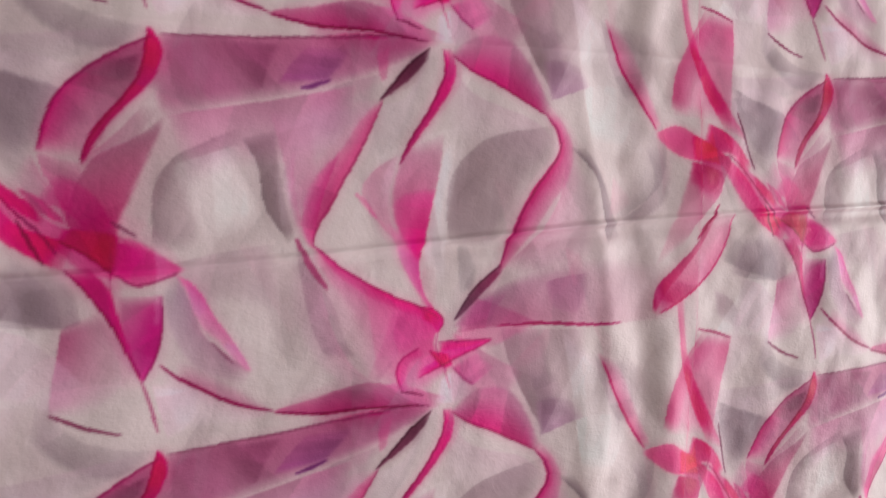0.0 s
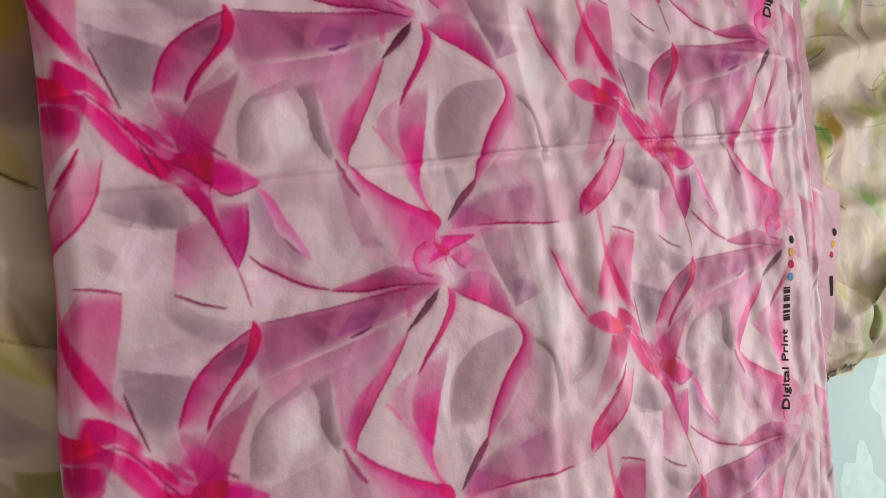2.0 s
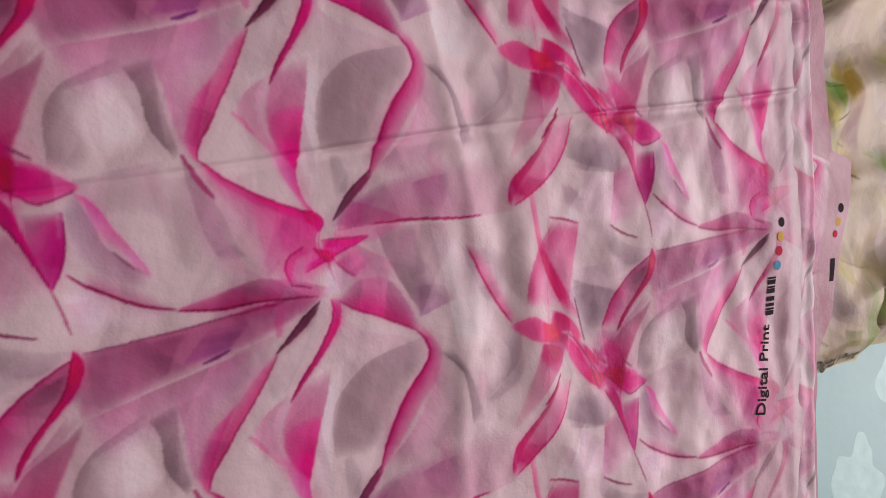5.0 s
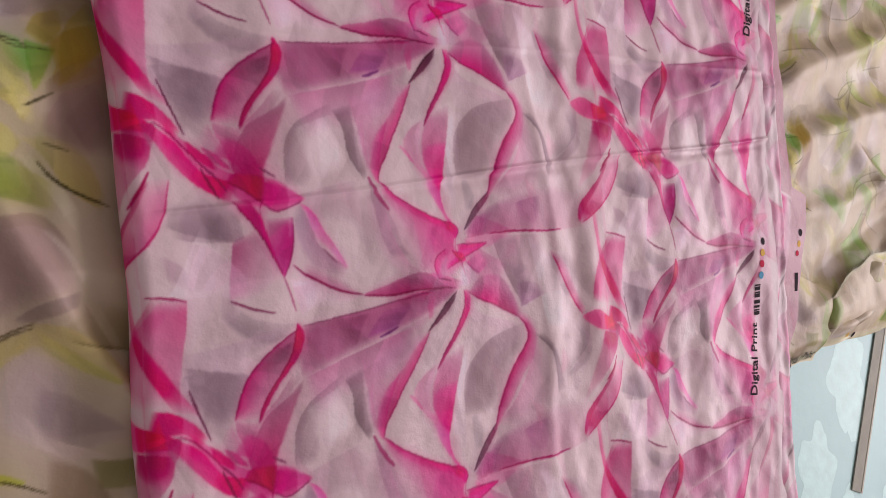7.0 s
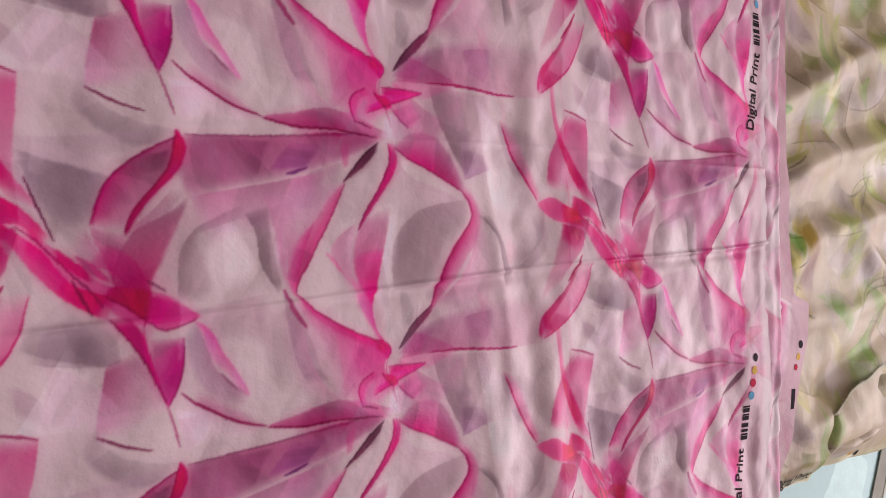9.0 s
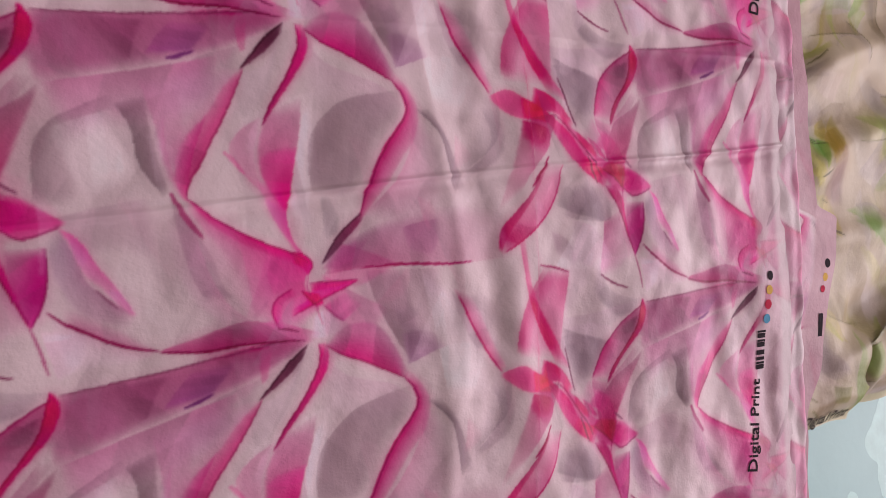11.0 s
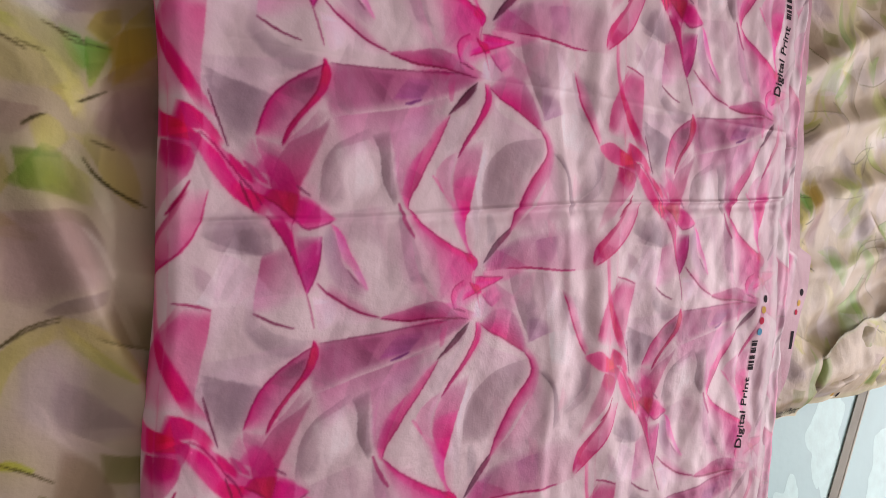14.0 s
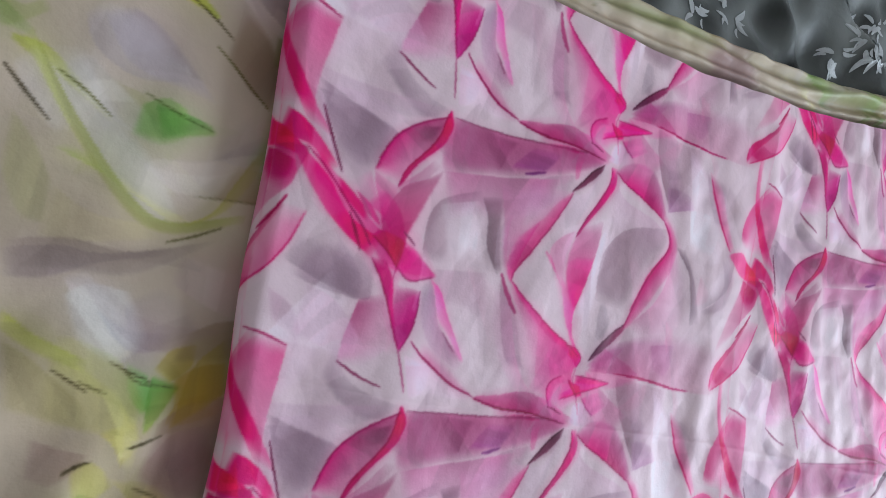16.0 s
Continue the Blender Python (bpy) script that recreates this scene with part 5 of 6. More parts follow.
    petal([(-228.0, 102.4), (-218.7, 117.4), (-203.1, 124.1)], [(-225.2, 98.7), (-214.5, 93.2), (-198.2, 92.3)],
          (158, 132, 130, 0.6), (158, 132, 130, 0.6), (158, 132, 130, 0.42), (158, 132, 130, 0.42), soft=0.12)
    petal([(-253.5, 162.1), (-241.1, 153.4), (-228.6, 152.9)], [(-246.6, 165.1), (-229.3, 164.0), (-203.2, 167.5)],
          (168, 150, 148, 0.6), (168, 150, 148, 0.6), (168, 150, 148, 0.42), (168, 150, 148, 0.42), soft=0.12)
    stroke([(-273.4, 137.4), (-265.5, 134.0), (-257.4, 130.5)], 0.8, (70, 62, 38, 0.9))
    stroke([(-234.8, 110.8), (-230.0, 113.4), (-222.6, 117.6)], 0.9, (70, 62, 38, 0.9))
    stroke([(-258.4, 97.8), (-253.4, 101.6), (-248.8, 103.5)], 0.9, (70, 62, 38, 0.9))
    stroke([(-232.0, 85.8), (-223.8, 76.3), (-212.9, 69.0), (-200.4, 63.7)], 1, (70, 62, 38, 0.9))
    stroke([(-252.4, 144.3), (-242.7, 141.2), (-232.8, 138.7)], 0.8, (70, 62, 38, 0.9))
    stroke([(-265.4, -4.4), (-257.9, 1.7), (-251.3, 6.7), (-237.8, 11.5)], 0.9, (70, 62, 38, 0.9))
    stroke([(-262.6, -54.7), (-249.7, -60.4), (-237.4, -67.5)], 0.9, (70, 62, 38, 0.9))
    petal([(-298, 282), (-291, 270), (-273, 264), (-252, 270)], [(-292, 292), (-275, 290), (-261, 282), (-251, 275)],
          (150, 140, 150, 0.6), (170, 160, 164, 0.6), (206, 198, 208, 0.6), (206, 198, 204, 0.5), soft=0.3)
    petal([(-310, 262), (-288, 234), (-262, 210), (-240, 206)], [(-296, 268), (-276, 246), (-254, 228), (-240, 212)],
          (200, 196, 196, 0.6), (206, 200, 196, 0.6), (224, 218, 222, 0.7), (206, 200, 204, 0.5), soft=0.3)
    petal([(-268, 253), (-259, 259), (-249, 257)], [(-269, 239), (-256, 239), (-246, 246)],
          (120, 164, 84, 0.7), (130, 160, 90, 0.6), (110, 156, 76, 0.8), (124, 160, 84, 0.7), soft=0.3)
    petal([(-276, 167), (-267, 174), (-251, 174)], [(-267, 150), (-250, 144), (-239, 156)],
          (200, 196, 202, 0.7), (206, 200, 206, 0.7), (226, 222, 228, 0.8), (214, 208, 212, 0.7), soft=0.3)
    petal([(-303, 183), (-280, 190), (-255, 191), (-222, 205)], [(-301, 173), (-277, 177), (-253, 181), (-230, 197)],
          (124, 110, 108, 0.6), (130, 116, 112, 0.5), (140, 128, 124, 0.6), (140, 126, 122, 0.5), soft=0.3)
    petal([(-315, 268), (-290, 239), (-261, 213), (-242, 208), (-212, 220)], [(-317, 263), (-291, 233), (-262, 207), (-241, 203), (-212, 216)],
          (160, 164, 84, 0.8), (150, 156, 70, 0.75), (176, 178, 110, 0.7), (160, 160, 80, 0.6), soft=0.3)
    petal([(-295, 156), (-281, 149), (-261, 143)], [(-297, 150), (-282, 143), (-261, 138)],
          (170, 174, 70, 0.8), (160, 168, 76, 0.7), (180, 182, 100, 0.7), (170, 174, 90, 0.6), soft=0.3)
    cloth.finish(6.0, 0.4)
    return cloth


PINK_PRINT, GREEN_PRINT = pink_print(), green_print()


# ---- the room ----
def room():
    x0, x1, y0, y1, z0, z1, t = -1.9, 2.8, -1.9, 1.9, -0.82, 2.0, 0.12
    part("floor", box(bmesh.new(), x0, x1, y0, y1, z0 - t, z0), FLOOR)
    part("ceiling", box(bmesh.new(), x0, x1, y0, y1, z1, z1 + t), CEILING)
    part("wall_west", box(bmesh.new(), x0 - t, x0, y0, y1, z0 - t, z1 + t), PLASTER)
    part("wall_south", box(bmesh.new(), x0 - t, x1 + t, y0 - t, y0, z0 - t, z1 + t), PLASTER)
    part("wall_north", box(bmesh.new(), x0 - t, x1 + t, y1, y1 + t, z0 - t, z1 + t), PLASTER)
    wy0, wy1, wz0, wz1 = -1.15, 0.65, 0.5, 1.85
    bm = bmesh.new()
    box(bm, x1, x1 + t, y0, wy0, z0 - t, z1 + t)
    box(bm, x1, x1 + t, wy1, y1, z0 - t, z1 + t)
    box(bm, x1, x1 + t, wy0, wy1, z0 - t, wz0)
    box(bm, x1, x1 + t, wy0, wy1, wz1, z1 + t)
    part("wall_east", bm, PLASTER)
    win = new("window_1")
    win.location = (x1 + 0.06, (wy0 + wy1) / 2, wz0)
    bm = bmesh.new()
    h, w = wz1 - wz0, (wy1 - wy0) / 2
    for a, b in ((-w, -w + 0.05), (w - 0.05, w), (-0.02, 0.02)):
        box(bm, -0.025, 0.025, a, b, 0, h, 0.004)
    for a, b in ((0, 0.05), (h - 0.05, h)):
        box(bm, -0.022, 0.022, -w, w, a, b, 0.004)
    part("window_frame", bm, FRAME, win)
    for name in ("floor", "ceiling", "wall_west", "wall_south", "wall_north", "wall_east", "window_1"):
        tagged(bpy.data.objects[name], kind="structure")
    tagged(win, "white painted window frame with two open lights", "window")


room()


# ---- table ----
def table():
    top = new("table")
    top.location = (0.25, 0.1, -0.82)
    tagged(top, "wooden table under a pale aqua printed cover", "table")
    part("tabletop", box(bmesh.new(), -0.9, 0.9, -0.8, 0.8, 0.72, 0.76, 0.004), WOOD, top)
    for sx in (-1, 1):
        for sy in (-1, 1):
            part("leg", box(bmesh.new(), sx * 0.82 - 0.03, sx * 0.82 + 0.03, sy * 0.72 - 0.03, sy * 0.72 + 0.03, 0, 0.72, 0.005), WOOD, top)


def blossom(cx, cy, size, seed, parent):
    """One white blossom printed on the table cover, with an uneven lobed outline."""
    r = random.Random(seed)
    bm = bmesh.new()
    n, ring = 64, []
    p1, p2, lobes = r.uniform(0, 6), r.uniform(0, 6), r.choice((4, 5, 6))
    for i in range(n):
        a = 2 * math.pi * i / n
        d = size * (1 + 0.16 * math.sin(lobes * a + p1) + 0.06 * math.sin(9 * a + p2) + 0.02 * math.sin(17 * a))
        ring.append(bm.verts.new((cx + d * math.cos(a) * 0.8, cy + d * math.sin(a) * 1.15, 0.00456 + 0.00001 * seed)))
    bm.faces.new(ring)
    part("printed_blossom", bm, BLOSSOM, parent)


def table_cover():
    cover = new("table_cover")
    cover.location = (0.0, 0.0, -0.06)
    tagged(cover, "pale aqua plastic table cover with white blossoms", "table cover")
    bm = bmesh.new()
    box(bm, -0.64, 1.14, -0.69, 0.89, 0.0, 0.0045, 0.001)
    part("sheet", bm, AQUA, cover)
    for k, (x, y, s) in enumerate(((0.575, -0.15, 0.048), (0.60, -0.20, 0.035), (0.735, -0.225, 0.055), (0.72, -0.3, 0.04), (0.50, -0.245, 0.045),
                                   (0.66, -0.36, 0.05), (0.45, -0.36, 0.045), (0.82, -0.12, 0.05), (0.40, -0.2, 0.03), (0.56, -0.31, 0.03))):
        blossom(x, y, s, k, cover)


def edge_strip():
    strip = new("edge_strip")
    a, b = Vector((0.588, -0.286, 0)), Vector((0.668, -0.104, 0))
    d = b - a
    strip.matrix_world = Matrix.Translation((a.x, a.y, -0.0555)) @ Matrix.Rotation(math.atan2(d.y, d.x), 4, "Z")
    tagged(strip, "dark metal strip with a cream edge on the table cover", "metal strip")
    part("metal_bar", box(bmesh.new(), 0, d.length, 0.0, 0.021, 0.0005, 0.002, 0.0004), STEEL, strip)
    part("cream_lip", box(bmesh.new(), 0, d.length, -0.0045, -0.0005, 0.0005, 0.0024, 0.0004), CREAM, strip, "cream plastic lip")


table()
table_cover()
edge_strip()


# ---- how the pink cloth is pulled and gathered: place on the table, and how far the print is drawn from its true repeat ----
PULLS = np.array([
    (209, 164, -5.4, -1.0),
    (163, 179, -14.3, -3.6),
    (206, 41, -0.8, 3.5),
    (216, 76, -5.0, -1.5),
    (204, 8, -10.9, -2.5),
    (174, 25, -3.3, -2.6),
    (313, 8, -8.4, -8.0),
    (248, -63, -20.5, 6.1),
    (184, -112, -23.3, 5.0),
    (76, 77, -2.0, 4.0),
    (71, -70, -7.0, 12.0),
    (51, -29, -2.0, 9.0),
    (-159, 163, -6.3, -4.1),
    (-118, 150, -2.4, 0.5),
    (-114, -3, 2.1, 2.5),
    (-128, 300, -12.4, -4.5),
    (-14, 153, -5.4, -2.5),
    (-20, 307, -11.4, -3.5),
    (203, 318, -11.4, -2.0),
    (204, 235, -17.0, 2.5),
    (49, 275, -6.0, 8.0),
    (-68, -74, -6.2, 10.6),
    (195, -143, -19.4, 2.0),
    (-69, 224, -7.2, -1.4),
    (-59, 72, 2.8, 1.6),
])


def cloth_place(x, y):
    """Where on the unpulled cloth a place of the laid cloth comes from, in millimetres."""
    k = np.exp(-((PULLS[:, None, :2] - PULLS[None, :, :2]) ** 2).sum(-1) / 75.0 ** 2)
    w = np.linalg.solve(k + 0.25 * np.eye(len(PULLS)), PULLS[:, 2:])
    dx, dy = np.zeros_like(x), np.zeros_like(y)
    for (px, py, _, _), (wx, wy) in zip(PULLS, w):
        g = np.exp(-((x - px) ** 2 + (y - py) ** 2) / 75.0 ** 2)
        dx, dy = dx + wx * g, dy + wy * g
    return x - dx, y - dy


# ---- the pink fabric: folded once, the fold on one side and both selvages on the other ----
def top_edge(x):
    return 391 + 0.075 * x + 0.00033 * x * x


def pink_height(x, y):
    """The lie of the upper layer, in millimetres."""
    z = 1.9 * ripple(x, y, 130, 3) + 0.55 * ripple(x, y, 46, 4) + 0.07 * ripple(x, y, 15, 5)
    lean = x + 0.13 * (y - 100)
    z = z + 0.42 * ripple(x, y, 27, 6) * step(20, 90, x)
    wavy = 0.3 + 0.5 * step(20, 70, x)
    for c, a, s in ((4, 0.9, 6), (24, -0.7, 8), (45, 2.0, 6), (63, 1.6, 5), (82, -3.2, 11), (104, 2.6, 9), (126, 0.9, 7), (143, -1.6, 9), (168, 1.8, 9),
                    (196, -1.9, 9), (221, 2.0, 8), (246, -1.3, 8), (266, 1.6, 7), (292, -1.2, 7), (309, 1.1, 6)):
        drift = 7 * np.sin(y / 70.0 + c) + 3.5 * np.sin(y / 29.0 + 2 * c)
        z = z + wavy * a * (0.55 + 0.45 * np.sin(y / 48.0 + 3 * c)) * np.exp(-((lean - c - drift) / s) ** 2)
    for y0, slope, a in ((76, 0.092, 1.7), (157, 0.03, 0.4), (-79, 0.06, 0.1), (236, 0.05, 0.12), (316, 0.07, 0.12)):
        d = y - y0 - slope * x - 1.5 * np.sin(x / 60.0)
        a = a * (0.75 + 0.25 * np.sin(x / 37.0 + y0))
        z = z + a * np.exp(-(d / 1.4) ** 2) - 0.7 * a * np.exp(-((d + 4.5) / 3.5) ** 2)
    z = z + 2.6 * np.exp(-((x - 112 + 0.1 * y) / 14) ** 2 - ((y + 30) / 70) ** 2) - 2.2 * np.exp(-((x - 52) / 20) ** 2 - ((y + 5) / 45) ** 2)
    return z


def selvage_height(x, y):
    return pink_height(x, y) - 2.2 * step(336, 352, x)


def pink_fabric():
    thing = new("folded_fabric")
    thing.location = (0, 0, 0)
    tagged(thing, "folded pink and white satin fabric with swirling petal print", "fabric")
    pitch, radius, edge = 0.7, 10.0, -193.0
    u = np.arange(edge - math.pi * radius - 40, 352, pitch)
    s = np.linspace(0, 1, int(690 / pitch))
    U, S = np.meshgrid(u, s, indexing="ij")
    V = -300 + S * (top_edge(np.maximum(U, edge)) + 300)
    ang = np.clip((edge - U) / radius, 0, math.pi)
    X = np.where(U >= edge, U, edge - radius * np.sin(ang)) + np.where(ang >= math.pi, edge - math.pi * radius - U, 0)
    lead = np.where(V < 0, 4 - 0.012 * V, 4 - 0.0017 * V - 0.00019 * V * V)  # the fold does not run quite straight
    X = X + lead * step(edge + 45, edge, U)
    X = X + np.where(U < edge + 25, 1.4 * np.sin(V / 47.0) + 0.8 * np.sin(V / 19.0 + 1), 0) * step(edge + 25, edge, U)
    Z = selvage_height(U, V) * step(edge - 5, edge + 25, U) - radius * (1 - np.cos(ang))
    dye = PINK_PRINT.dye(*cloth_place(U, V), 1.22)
    # the selvage is left nearly bare of the print
    k = step(309, 315, U - 0.12 * np.minimum(V + 20, 20) - 0.03 * np.maximum(V, 0))[..., None]
    bare = np.array([0.60, 0.35, 0.43]) * (0.94 + 0.06 * ripple(U, V, 60, 9))[..., None]
    dye = dye * (1 - 0.6 * k) + bare * 0.6 * k
    rim = 0.6 * step(334, 342, U)[..., None]
    dye = dye * (1 - rim) + np.array([0.60, 0.52, 0.54]) * rim
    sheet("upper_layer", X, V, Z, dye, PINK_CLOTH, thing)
    # the second selvage, just below the first
    u = np.arange(318, 374, 0.9)
    v = np.arange(-300, 420, 1.2)
    U, V = np.meshgrid(u, v, indexing="ij")
    V = -300 + (V + 300) / 720 * (top_edge(U) + 296)
    wob = 2.2 * np.sin(V / 55.0 + 0.7) + 1.2 * np.sin(V / 21.0)
    Z = -3.0 + 0.9 * np.exp(-((U - 353 - wob) / 5.5) ** 2) + 1.1 * np.exp(-((U - 365 - 0.6 * wob) / 4.5) ** 2) - 5 * step(366, 374, U) + 0.9 * ripple(U, V, 34, 21)
    dye = PINK_PRINT.dye(U - 58, V + 20, 1.2) * 0.6 + np.array([0.60, 0.52, 0.55]) * 0.4
    sheet("middle_layer", U + wob * 0.5, V, Z, dye, PINK_CLOTH, thing, "pale bare selvage of the fabric")
    # the lower half of the fold
    u = np.arange(-150, 424, 1.6)
    v = np.arange(-300, 400, 2.0)
    U, V = np.meshgrid(u, v, indexing="ij")
    V = -300 + (V + 300) / 700 * (top_edge(U) + 298)
    pull = step(300, 392, U) * (-0.08 * np.clip(V - 66, 0, 130) + 26 * step(66, 54, V) * step(-60, 50, V) - 14 - 22 * step(-50, -100, V))
    Z = -15.5 + 1.2 * ripple(U, V, 60, 31) * step(330, 360, U)
    dye = PINK_PRINT.dye(U, V + 77, 1.2)
    k = step(392, 398, U)[..., None]
    dye = dye * (1 - 0.85 * k) + np.array([0.5, 0.25, 0.31]) * 0.85 * k
    sheet("lower_layer", U + pull, V, Z, dye, PINK_CLOTH, thing)
    return thing


def drape(name, bm, mat, parent, height, lift=0.35):
    """Lay a flat printed mark, drawn in metres, on the cloth below it."""
    for v in bm.verts:
        z = height(np.array([v.co.x * 1000]), np.array([v.co.y * 1000]))[0]
        v.co.z = (z + lift) / 1000
    return part(name, bm, mat, parent)


def dot(cx, cy, r, along=1.0):
    bm = bmesh.new()
    made = bmesh.ops.create_circle(bm, cap_ends=True, segments=20, radius=1)["verts"]
    for v in made:
        v.co = Vector((cx + v.co.x * r, cy + v.co.y * r * along, 0))
    return bm


def lettering(words, size, place, turn):
    """The words as a flat mesh in the built-in letter shapes."""
    data = bpy.data.curves.new("words", "FONT")
    data.body, data.size, data.align_x, data.align_y = words, size, "CENTER", "CENTER"
    data.resolution_u, data.offset = 3, 0.00018
    ob = new("words", data)
    me = bpy.data.meshes.new_from_object(ob.evaluated_get(bpy.context.evaluated_depsgraph_get()))
    bm = bmesh.new()
    bm.from_mesh(me)
    bpy.data.objects.remove(ob)
    bmesh.ops.triangulate(bm, faces=bm.faces[:])
    bm.transform(Matrix.Translation(place) @ Matrix.Rotation(radians(turn), 4, "Z"))
    return bm


def selvage_marks(thing):
    for lift in (0.0, 0.311):
        for k, mat in enumerate((INK, INK_YELLOW, INK_RED, INK_BLUE)):
            y = 0.0165 - 0.0098 * k
            if lift + y < 0.4:
                drape("colour_dot", dot(0.3268 - 0.0018 * k + (0.012 if lift else 0), y + lift, 0.0033), mat, thing, selvage_height)
        x = 0.3165 + (0.014 if lift else 0)
        r = random.Random(4)
        y = -0.022
        while y > -0.0475:
            w = r.choice((0.0014, 0.0022, 0.0032))
            bm = bmesh.new()
            q = [bm.verts.new((x + dx + 0.06 * (y + 0.03), y + lift + dy, 0)) for dx, dy in ((-0.0038, 0), (0.0038, 0), (0.0038, w), (-0.0038, w))]
            bm.faces.new(q)
            drape("bar", bm, INK, thing, selvage_height)
            y -= w + r.choice((0.0003, 0.0005))
        words = lettering("Digital Print", 0.0130, (0.3065 + (0.020 if lift else 0), lift - 0.0845, 0), 81 if not lift else 84)
        tagged(drape("words", words, INK, thing, selvage_height), "black printed words Digital Print", kind="stuff")


def lower_marks(thing):
    def lie(x, y):
        return -15.5 + 1.2 * ripple(x, y, 60, 31)
    drape("colour_dot", dot(0.4195, 0.0200, 0.0036), INK, thing, lie, 0.4)
    drape("colour_dot", dot(0.4160, 0.0095, 0.0033), INK_YELLOW, thing, lie, 0.4)
    drape("colour_dot", dot(0.4125, 0.0005, 0.0028), INK_RED, thing, lie, 0.4)
    bm = bmesh.new()
    rungs = [(bm.verts.new((0.4035 + 0.003 * k / 12, -0.044 + 0.026 * k / 12, 0)), bm.verts.new((0.4085 + 0.003 * k / 12, -0.044 + 0.026 * k / 12, 0))) for k in range(13)]
    for (p, q), (s, u) in zip(rungs, rungs[1:]):
        bm.faces.new((p, q, u, s))
    drape("bar", bm, INK, thing, lie, 0.5)


pink = pink_fabric()
selvage_marks(pink)
lower_marks(pink)


# ---- the green fabric under it ----
def ridge(x, y, x0, y0, x1, y1, high, steep, slack):
    """A soft fold along a line: steep to its left, slack to its right, fading past its ends."""
    d = math.hypot(x1 - x0, y1 - y0)
    ux, uy = (x1 - x0) / d, (y1 - y0) / d
    along, side = (x - x0) * ux + (y - y0) * uy, (y - y0) * ux - (x - x0) * uy
    side = side + 5 * np.sin(along / 48.0 + x0)
    s = np.where(side > 0, steep, slack)
    return high * np.exp(-(side / s) ** 2) * step(-45, 10, along) * step(d + 60, d, along)


def green_height(x, y):
    near = step(-150, -200, x)
    z = -24 + (5 + 2.2 * ripple(x, y, 140, 41)) * near
    z = z + near * (5.0 * step(-208, -262, x) + 1.6 * ripple(x, y, 60, 44))
    z = z + ridge(x, y, -244, 66, -202, -25, 8.5, 8, 13) + ridge(x, y, -235, 128, -225, 60, 2.5, 12, 10) + ridge(x, y, -330, 35, -215, 28, 2.5, 6, 14)
    far = step(330, 400, x)
    z = z + far * (-5 + 3.5 * ripple(x, y, 130, 51) + 0.9 * ripple(x, y, 52, 52))
    z = z + 0.75 * far * (ridge(x, y, 470, -62, 691, 12, 9, 10, 26) - ridge(x, y, 480, -26, 720, 54, 12, 16, 14) + ridge(x, y, 430, 100, 700, 170, 15, 16, 20) + ridge(x, y, 425, 165, 700, 262, 13, 14, 16)
                   + ridge(x, y, 420, 30, 600, 62, 7, 12, 12) + ridge(x, y, 410, 240, 640, 330, 12, 12, 16) + ridge(x, y, 510, -80, 690, -60, 8, 8, 8)
                   + ridge(x, y, 560, 110, 640, 60, 8, 8, 14))
    d = y - top_edge(x)
    end = step(-6, 2, d)
    z = z * (1 - end) + end * (-16 + 10 * np.exp(-((d - 9 - 2 * np.sin(x / 40.0)) / 5.0) ** 2) + 9 * np.exp(-((d - 21 - 3 * np.sin(x / 31.0)) / 5.5) ** 2)
                               + 7 * np.exp(-((d - 32 - 3 * np.sin(x / 50.0)) / 5.0) ** 2) + 1.2 * ripple(x, y, 30, 61) - 18 * step(33, 41, d))
    return z


def green_fabric():
    thing = new("crumpled_fabric")
    tagged(thing, "crumpled green and cream satin fabric beneath the pink one", "fabric")
    x = np.concatenate([np.arange(-520, -350, 8), np.arange(-350, -190, 0.9), np.arange(-190, 365, 3.0), np.arange(365, 720, 1.6), np.arange(720, 860, 8)]).astype(float)
    s = np.linspace(0, 1, 600)
    X, S = np.meshgrid(x, s, indexing="ij")
    low = -130 + 13 * step(330, 400, X) + 14 * step(485, 495, X) + 0.03 * np.maximum(X - 500, 0) + 3 * np.sin(X / 22.0) * step(330, 400, X)
    Y = low + S * (top_edge(np.minimum(X, 400)) + 40 - low)
    Z = np.maximum(green_height(X, Y), -54)
    hem = step(24, 0, Y - low) * step(330, 400, X)
    Z = Z * (1 - hem) + hem * np.maximum(Z - 14, -53.0)
    V = np.where(X > 330, Y + 55, Y)
    dye = GREEN_PRINT.dye(X, V, 1.05)
    edge = (step(9, 6, Y - low) * step(380, 410, X))[..., None]
    dye = dye * (1 - edge) + np.array([0.62, 0.58, 0.4]) * edge
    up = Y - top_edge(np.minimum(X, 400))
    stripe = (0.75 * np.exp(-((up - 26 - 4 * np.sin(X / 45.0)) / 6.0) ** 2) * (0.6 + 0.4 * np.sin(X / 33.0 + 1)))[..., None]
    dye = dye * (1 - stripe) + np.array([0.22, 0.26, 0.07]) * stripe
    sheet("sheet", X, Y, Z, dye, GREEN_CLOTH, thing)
    return thing


def green_marks(thing):
    def lie(x, y):
        low = -130 + 13 * step(330, 400, x) + 14 * step(485, 495, x) + 0.03 * np.maximum(x - 500, 0) + 3 * np.sin(x / 22.0) * step(330, 400, x)
        z = np.maximum(green_height(x, y), -54)
        hem = step(24, 0, y - low) * step(330, 400, x)
        return z * (1 - hem) + hem * np.maximum(z - 14, -53.0)
    words = lettering("Digital Print", 0.0135, (0.4465, -0.1085, 0), 0)
    tagged(drape("words", words, INK, thing, lie, 0.8), "black printed words Digital Print", kind="stuff")


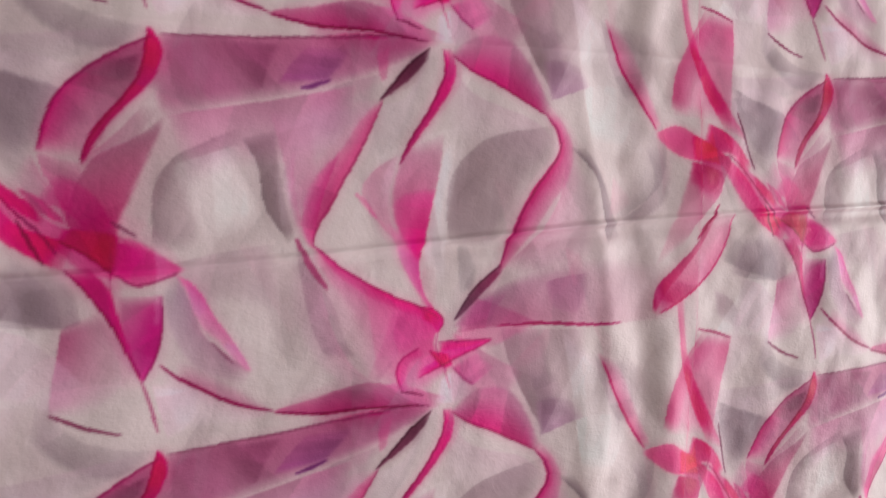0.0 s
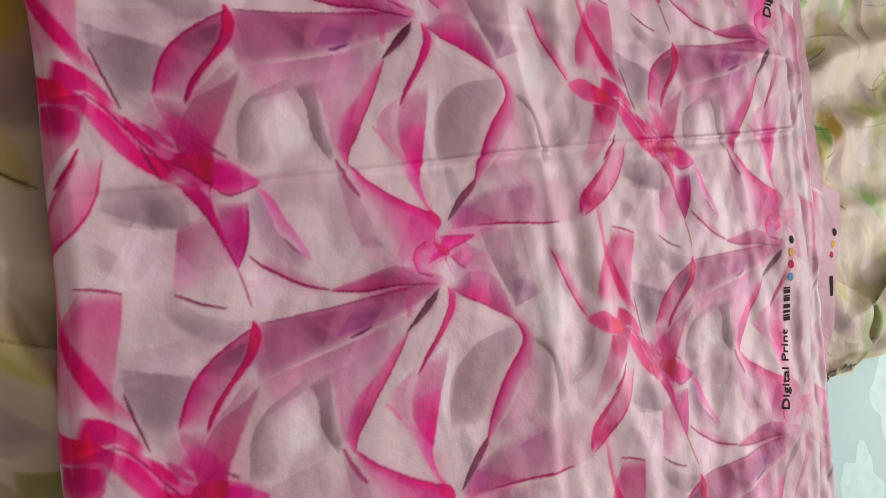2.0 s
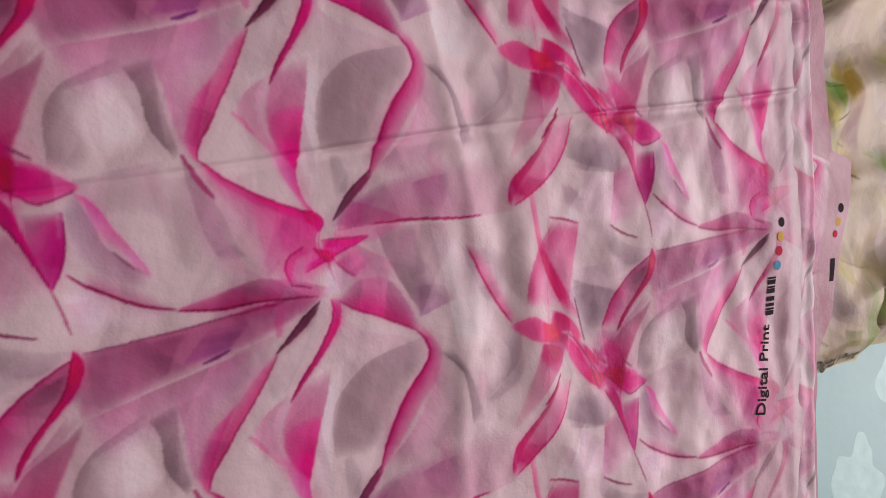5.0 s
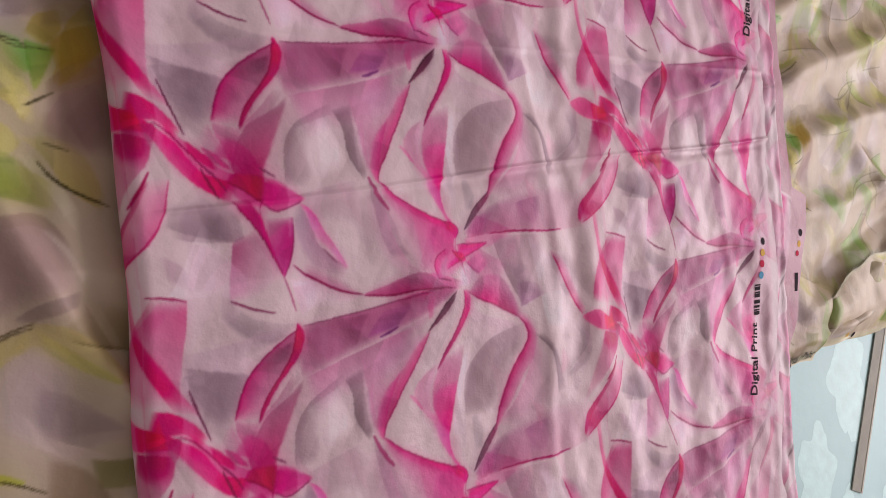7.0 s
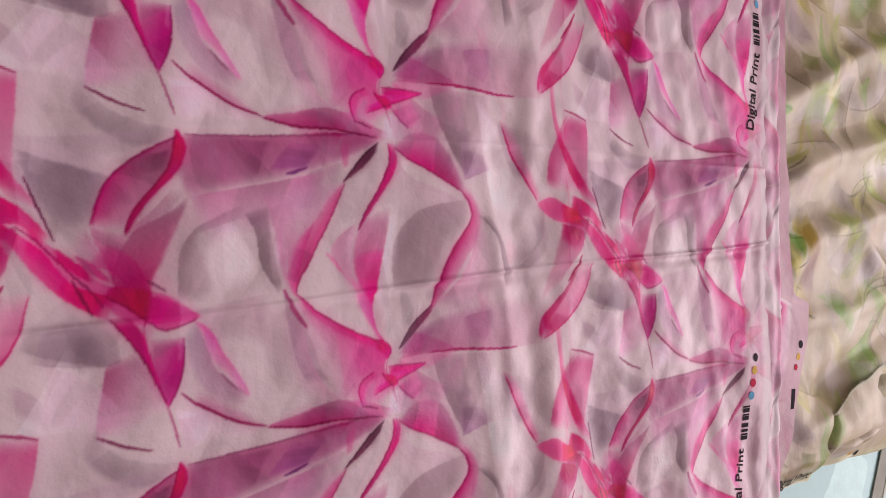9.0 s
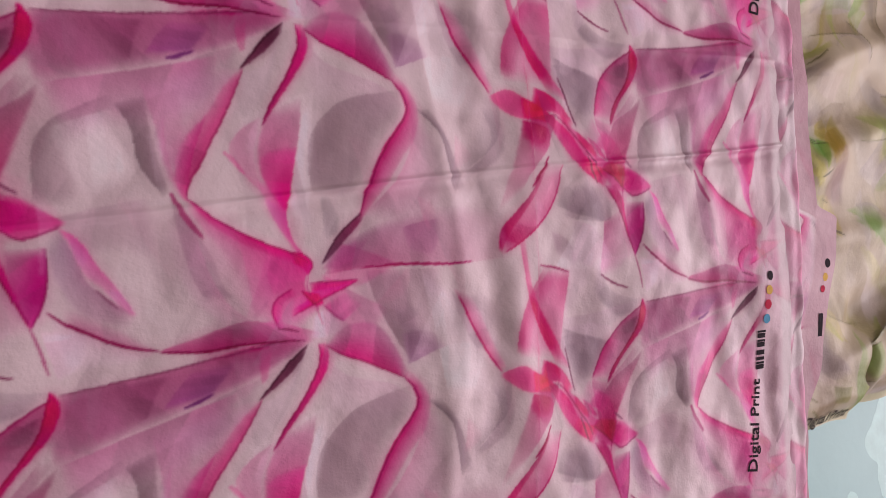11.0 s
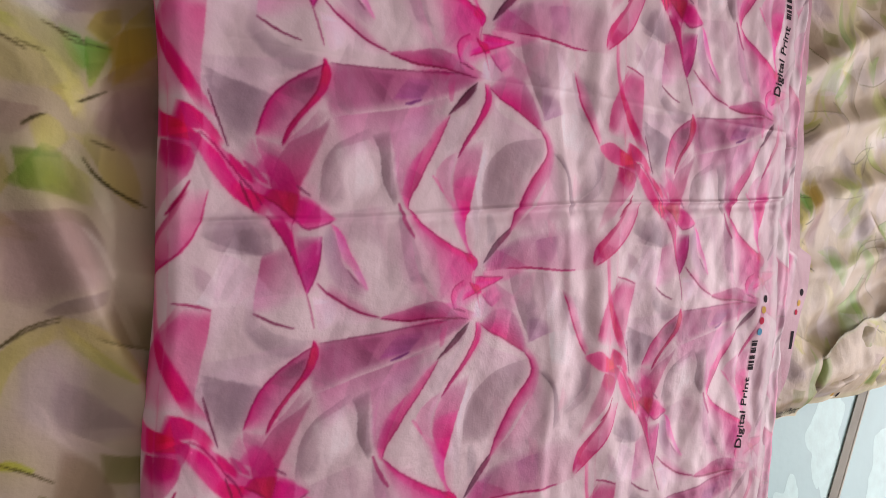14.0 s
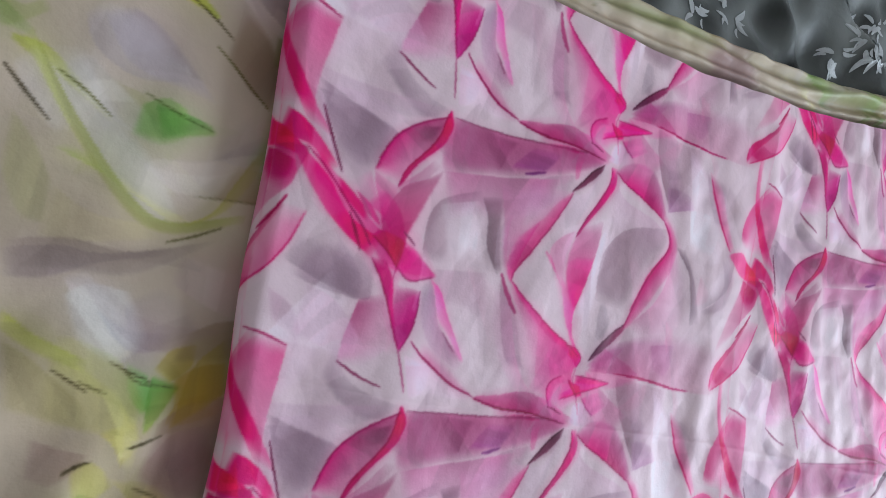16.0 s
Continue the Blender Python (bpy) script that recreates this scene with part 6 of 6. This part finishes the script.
def flap(thing):
    """A turned-back end of the green fabric: its raw edge on top, its hem lying on the table."""
    def edges(x):
        return -52 + 0.335 * (x - 470) + 5 * np.sin(x / 27.0) + 2 * np.sin(x / 9.0), -105 + 0.03 * (x - 500) + 3 * np.sin(x / 35.0)

    def lie(x, y):
        raw, hem = edges(x)
        q = (y - raw) / (hem - raw)
        z = -23 + 6 * np.sin(np.pi * np.clip(q * 1.1, 0, 1)) - 20 * np.abs(q) ** 3 + 1.6 * ripple(x, y, 80, 81) * np.sin(np.pi * q) + 0.5 * ripple(x, y, 30, 82)
        return np.maximum(z - 16 * step(496, 466, x), -53.5)

    p, q = np.meshgrid(np.linspace(0, 1, 190), np.linspace(0, 1, 80), indexing="ij")
    x = 466 + 300 * p
    raw, hem = edges(x)
    y = raw + (hem - raw) * q
    z = lie(x, y)
    for k, mat in enumerate((INK_BLUE, INK_RED, INK_YELLOW, INK)):
        cx = 520 + 13.3 * k
        drape("colour_dot", dot(cx / 1000, (float(edges(cx)[1]) + 5.5) / 1000, 0.003), mat, thing, lie, 0.5)
    dye = GREEN_PRINT.dye(x - 210, y + 190, 1.1)
    rim = np.maximum(step(0.06, 0.0, q), 0.8 * step(0.9, 0.97, q))[..., None]
    dye = dye * (1 - rim) + np.array([0.58, 0.55, 0.36]) * rim
    sheet("flap", x, y, np.maximum(z, -53.5), dye, GREEN_CLOTH, thing, "turned-back end with a frayed raw edge")
    r = random.Random(12)
    bm = bmesh.new()
    for _ in range(420):
        k = r.uniform(0.02, 0.98)
        px = 466 + 300 * k
        py = -52 + 0.335 * (px - 470) + 5 * math.sin(px / 27.0) + 2 * math.sin(px / 9.0)
        a, size, w = r.gauss(2.0, 0.5), r.uniform(2, 6), 0.18
        pz = -22.5 + r.uniform(-0.5, 1.5)
        tip = (px + size * math.cos(a), py + size * math.sin(a), pz + r.uniform(-1, 2))
        bm.faces.new([bm.verts.new(Vector(v) / 1000) for v in ((px - w, py - 1, pz), (px + w, py - 1, pz), tip)])
    tagged(part("fringe", bm, CREAM, thing, "frayed cream threads"), kind="stuff")


green = green_fabric()
green_marks(green)
flap(green)


# ---- the dark satin with silver sprays beyond them ----
def dark_fabric():
    thing = new("dark_fabric")
    tagged(thing, "dark grey glossy satin with silver floral sprays", "fabric")
    x = np.arange(-560, 860, 4.0)
    s = np.linspace(0, 1, 120)
    X, S = np.meshgrid(x, s, indexing="ij")
    Y = top_edge(np.minimum(X, 400)) + 20 + S * 330
    def lie(x, y):
        return np.maximum(-40 + 7 * ripple(x, y, 120, 71) + 3 * ripple(x, y, 50, 72) + ridge(x, y, 150, 640, 300, 470, 16, 10, 22) + ridge(x, y, 60, 640, 190, 470, 10, 14, 14), -53)
    # the satin's light and dark sheen is put into the dye as broad ripples
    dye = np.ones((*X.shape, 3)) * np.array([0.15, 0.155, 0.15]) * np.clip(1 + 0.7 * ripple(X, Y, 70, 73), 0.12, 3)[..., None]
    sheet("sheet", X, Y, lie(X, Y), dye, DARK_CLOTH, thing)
    r = random.Random(8)
    for cx, cy in ((70, 462), (112, 474), (30, 520), (120, 520), (-60, 480), (232, 492), (250, 512), (270, 500), (285, 530), (262, 540), (300, 555), (318, 520), (240, 560), (180, 575), (340, 515)):
        bm = bmesh.new()
        for k in range(9):
            a, d = r.uniform(0, 6.28), r.uniform(4, 17)
            px, py, turn, size = cx + d * math.cos(a), cy + d * math.sin(a), a + r.uniform(-0.7, 0.7), r.uniform(3.5, 8)
            ring = []
            for i in range(14):
                q = 2 * math.pi * i / 14
                lx, ly = size * math.cos(q), size * 0.3 * math.sin(q) * (1 - 0.4 * math.cos(q)) + 1.5 * math.cos(q) ** 2
                ring.append(bm.verts.new(((px + lx * math.cos(turn) - ly * math.sin(turn)) / 1000, (py + lx * math.sin(turn) + ly * math.cos(turn)) / 1000, 0)))
            bm.faces.new(ring)
        drape("silver_spray", bm, SILVER, thing, lie, 0.5)
    return thing


dark_fabric()
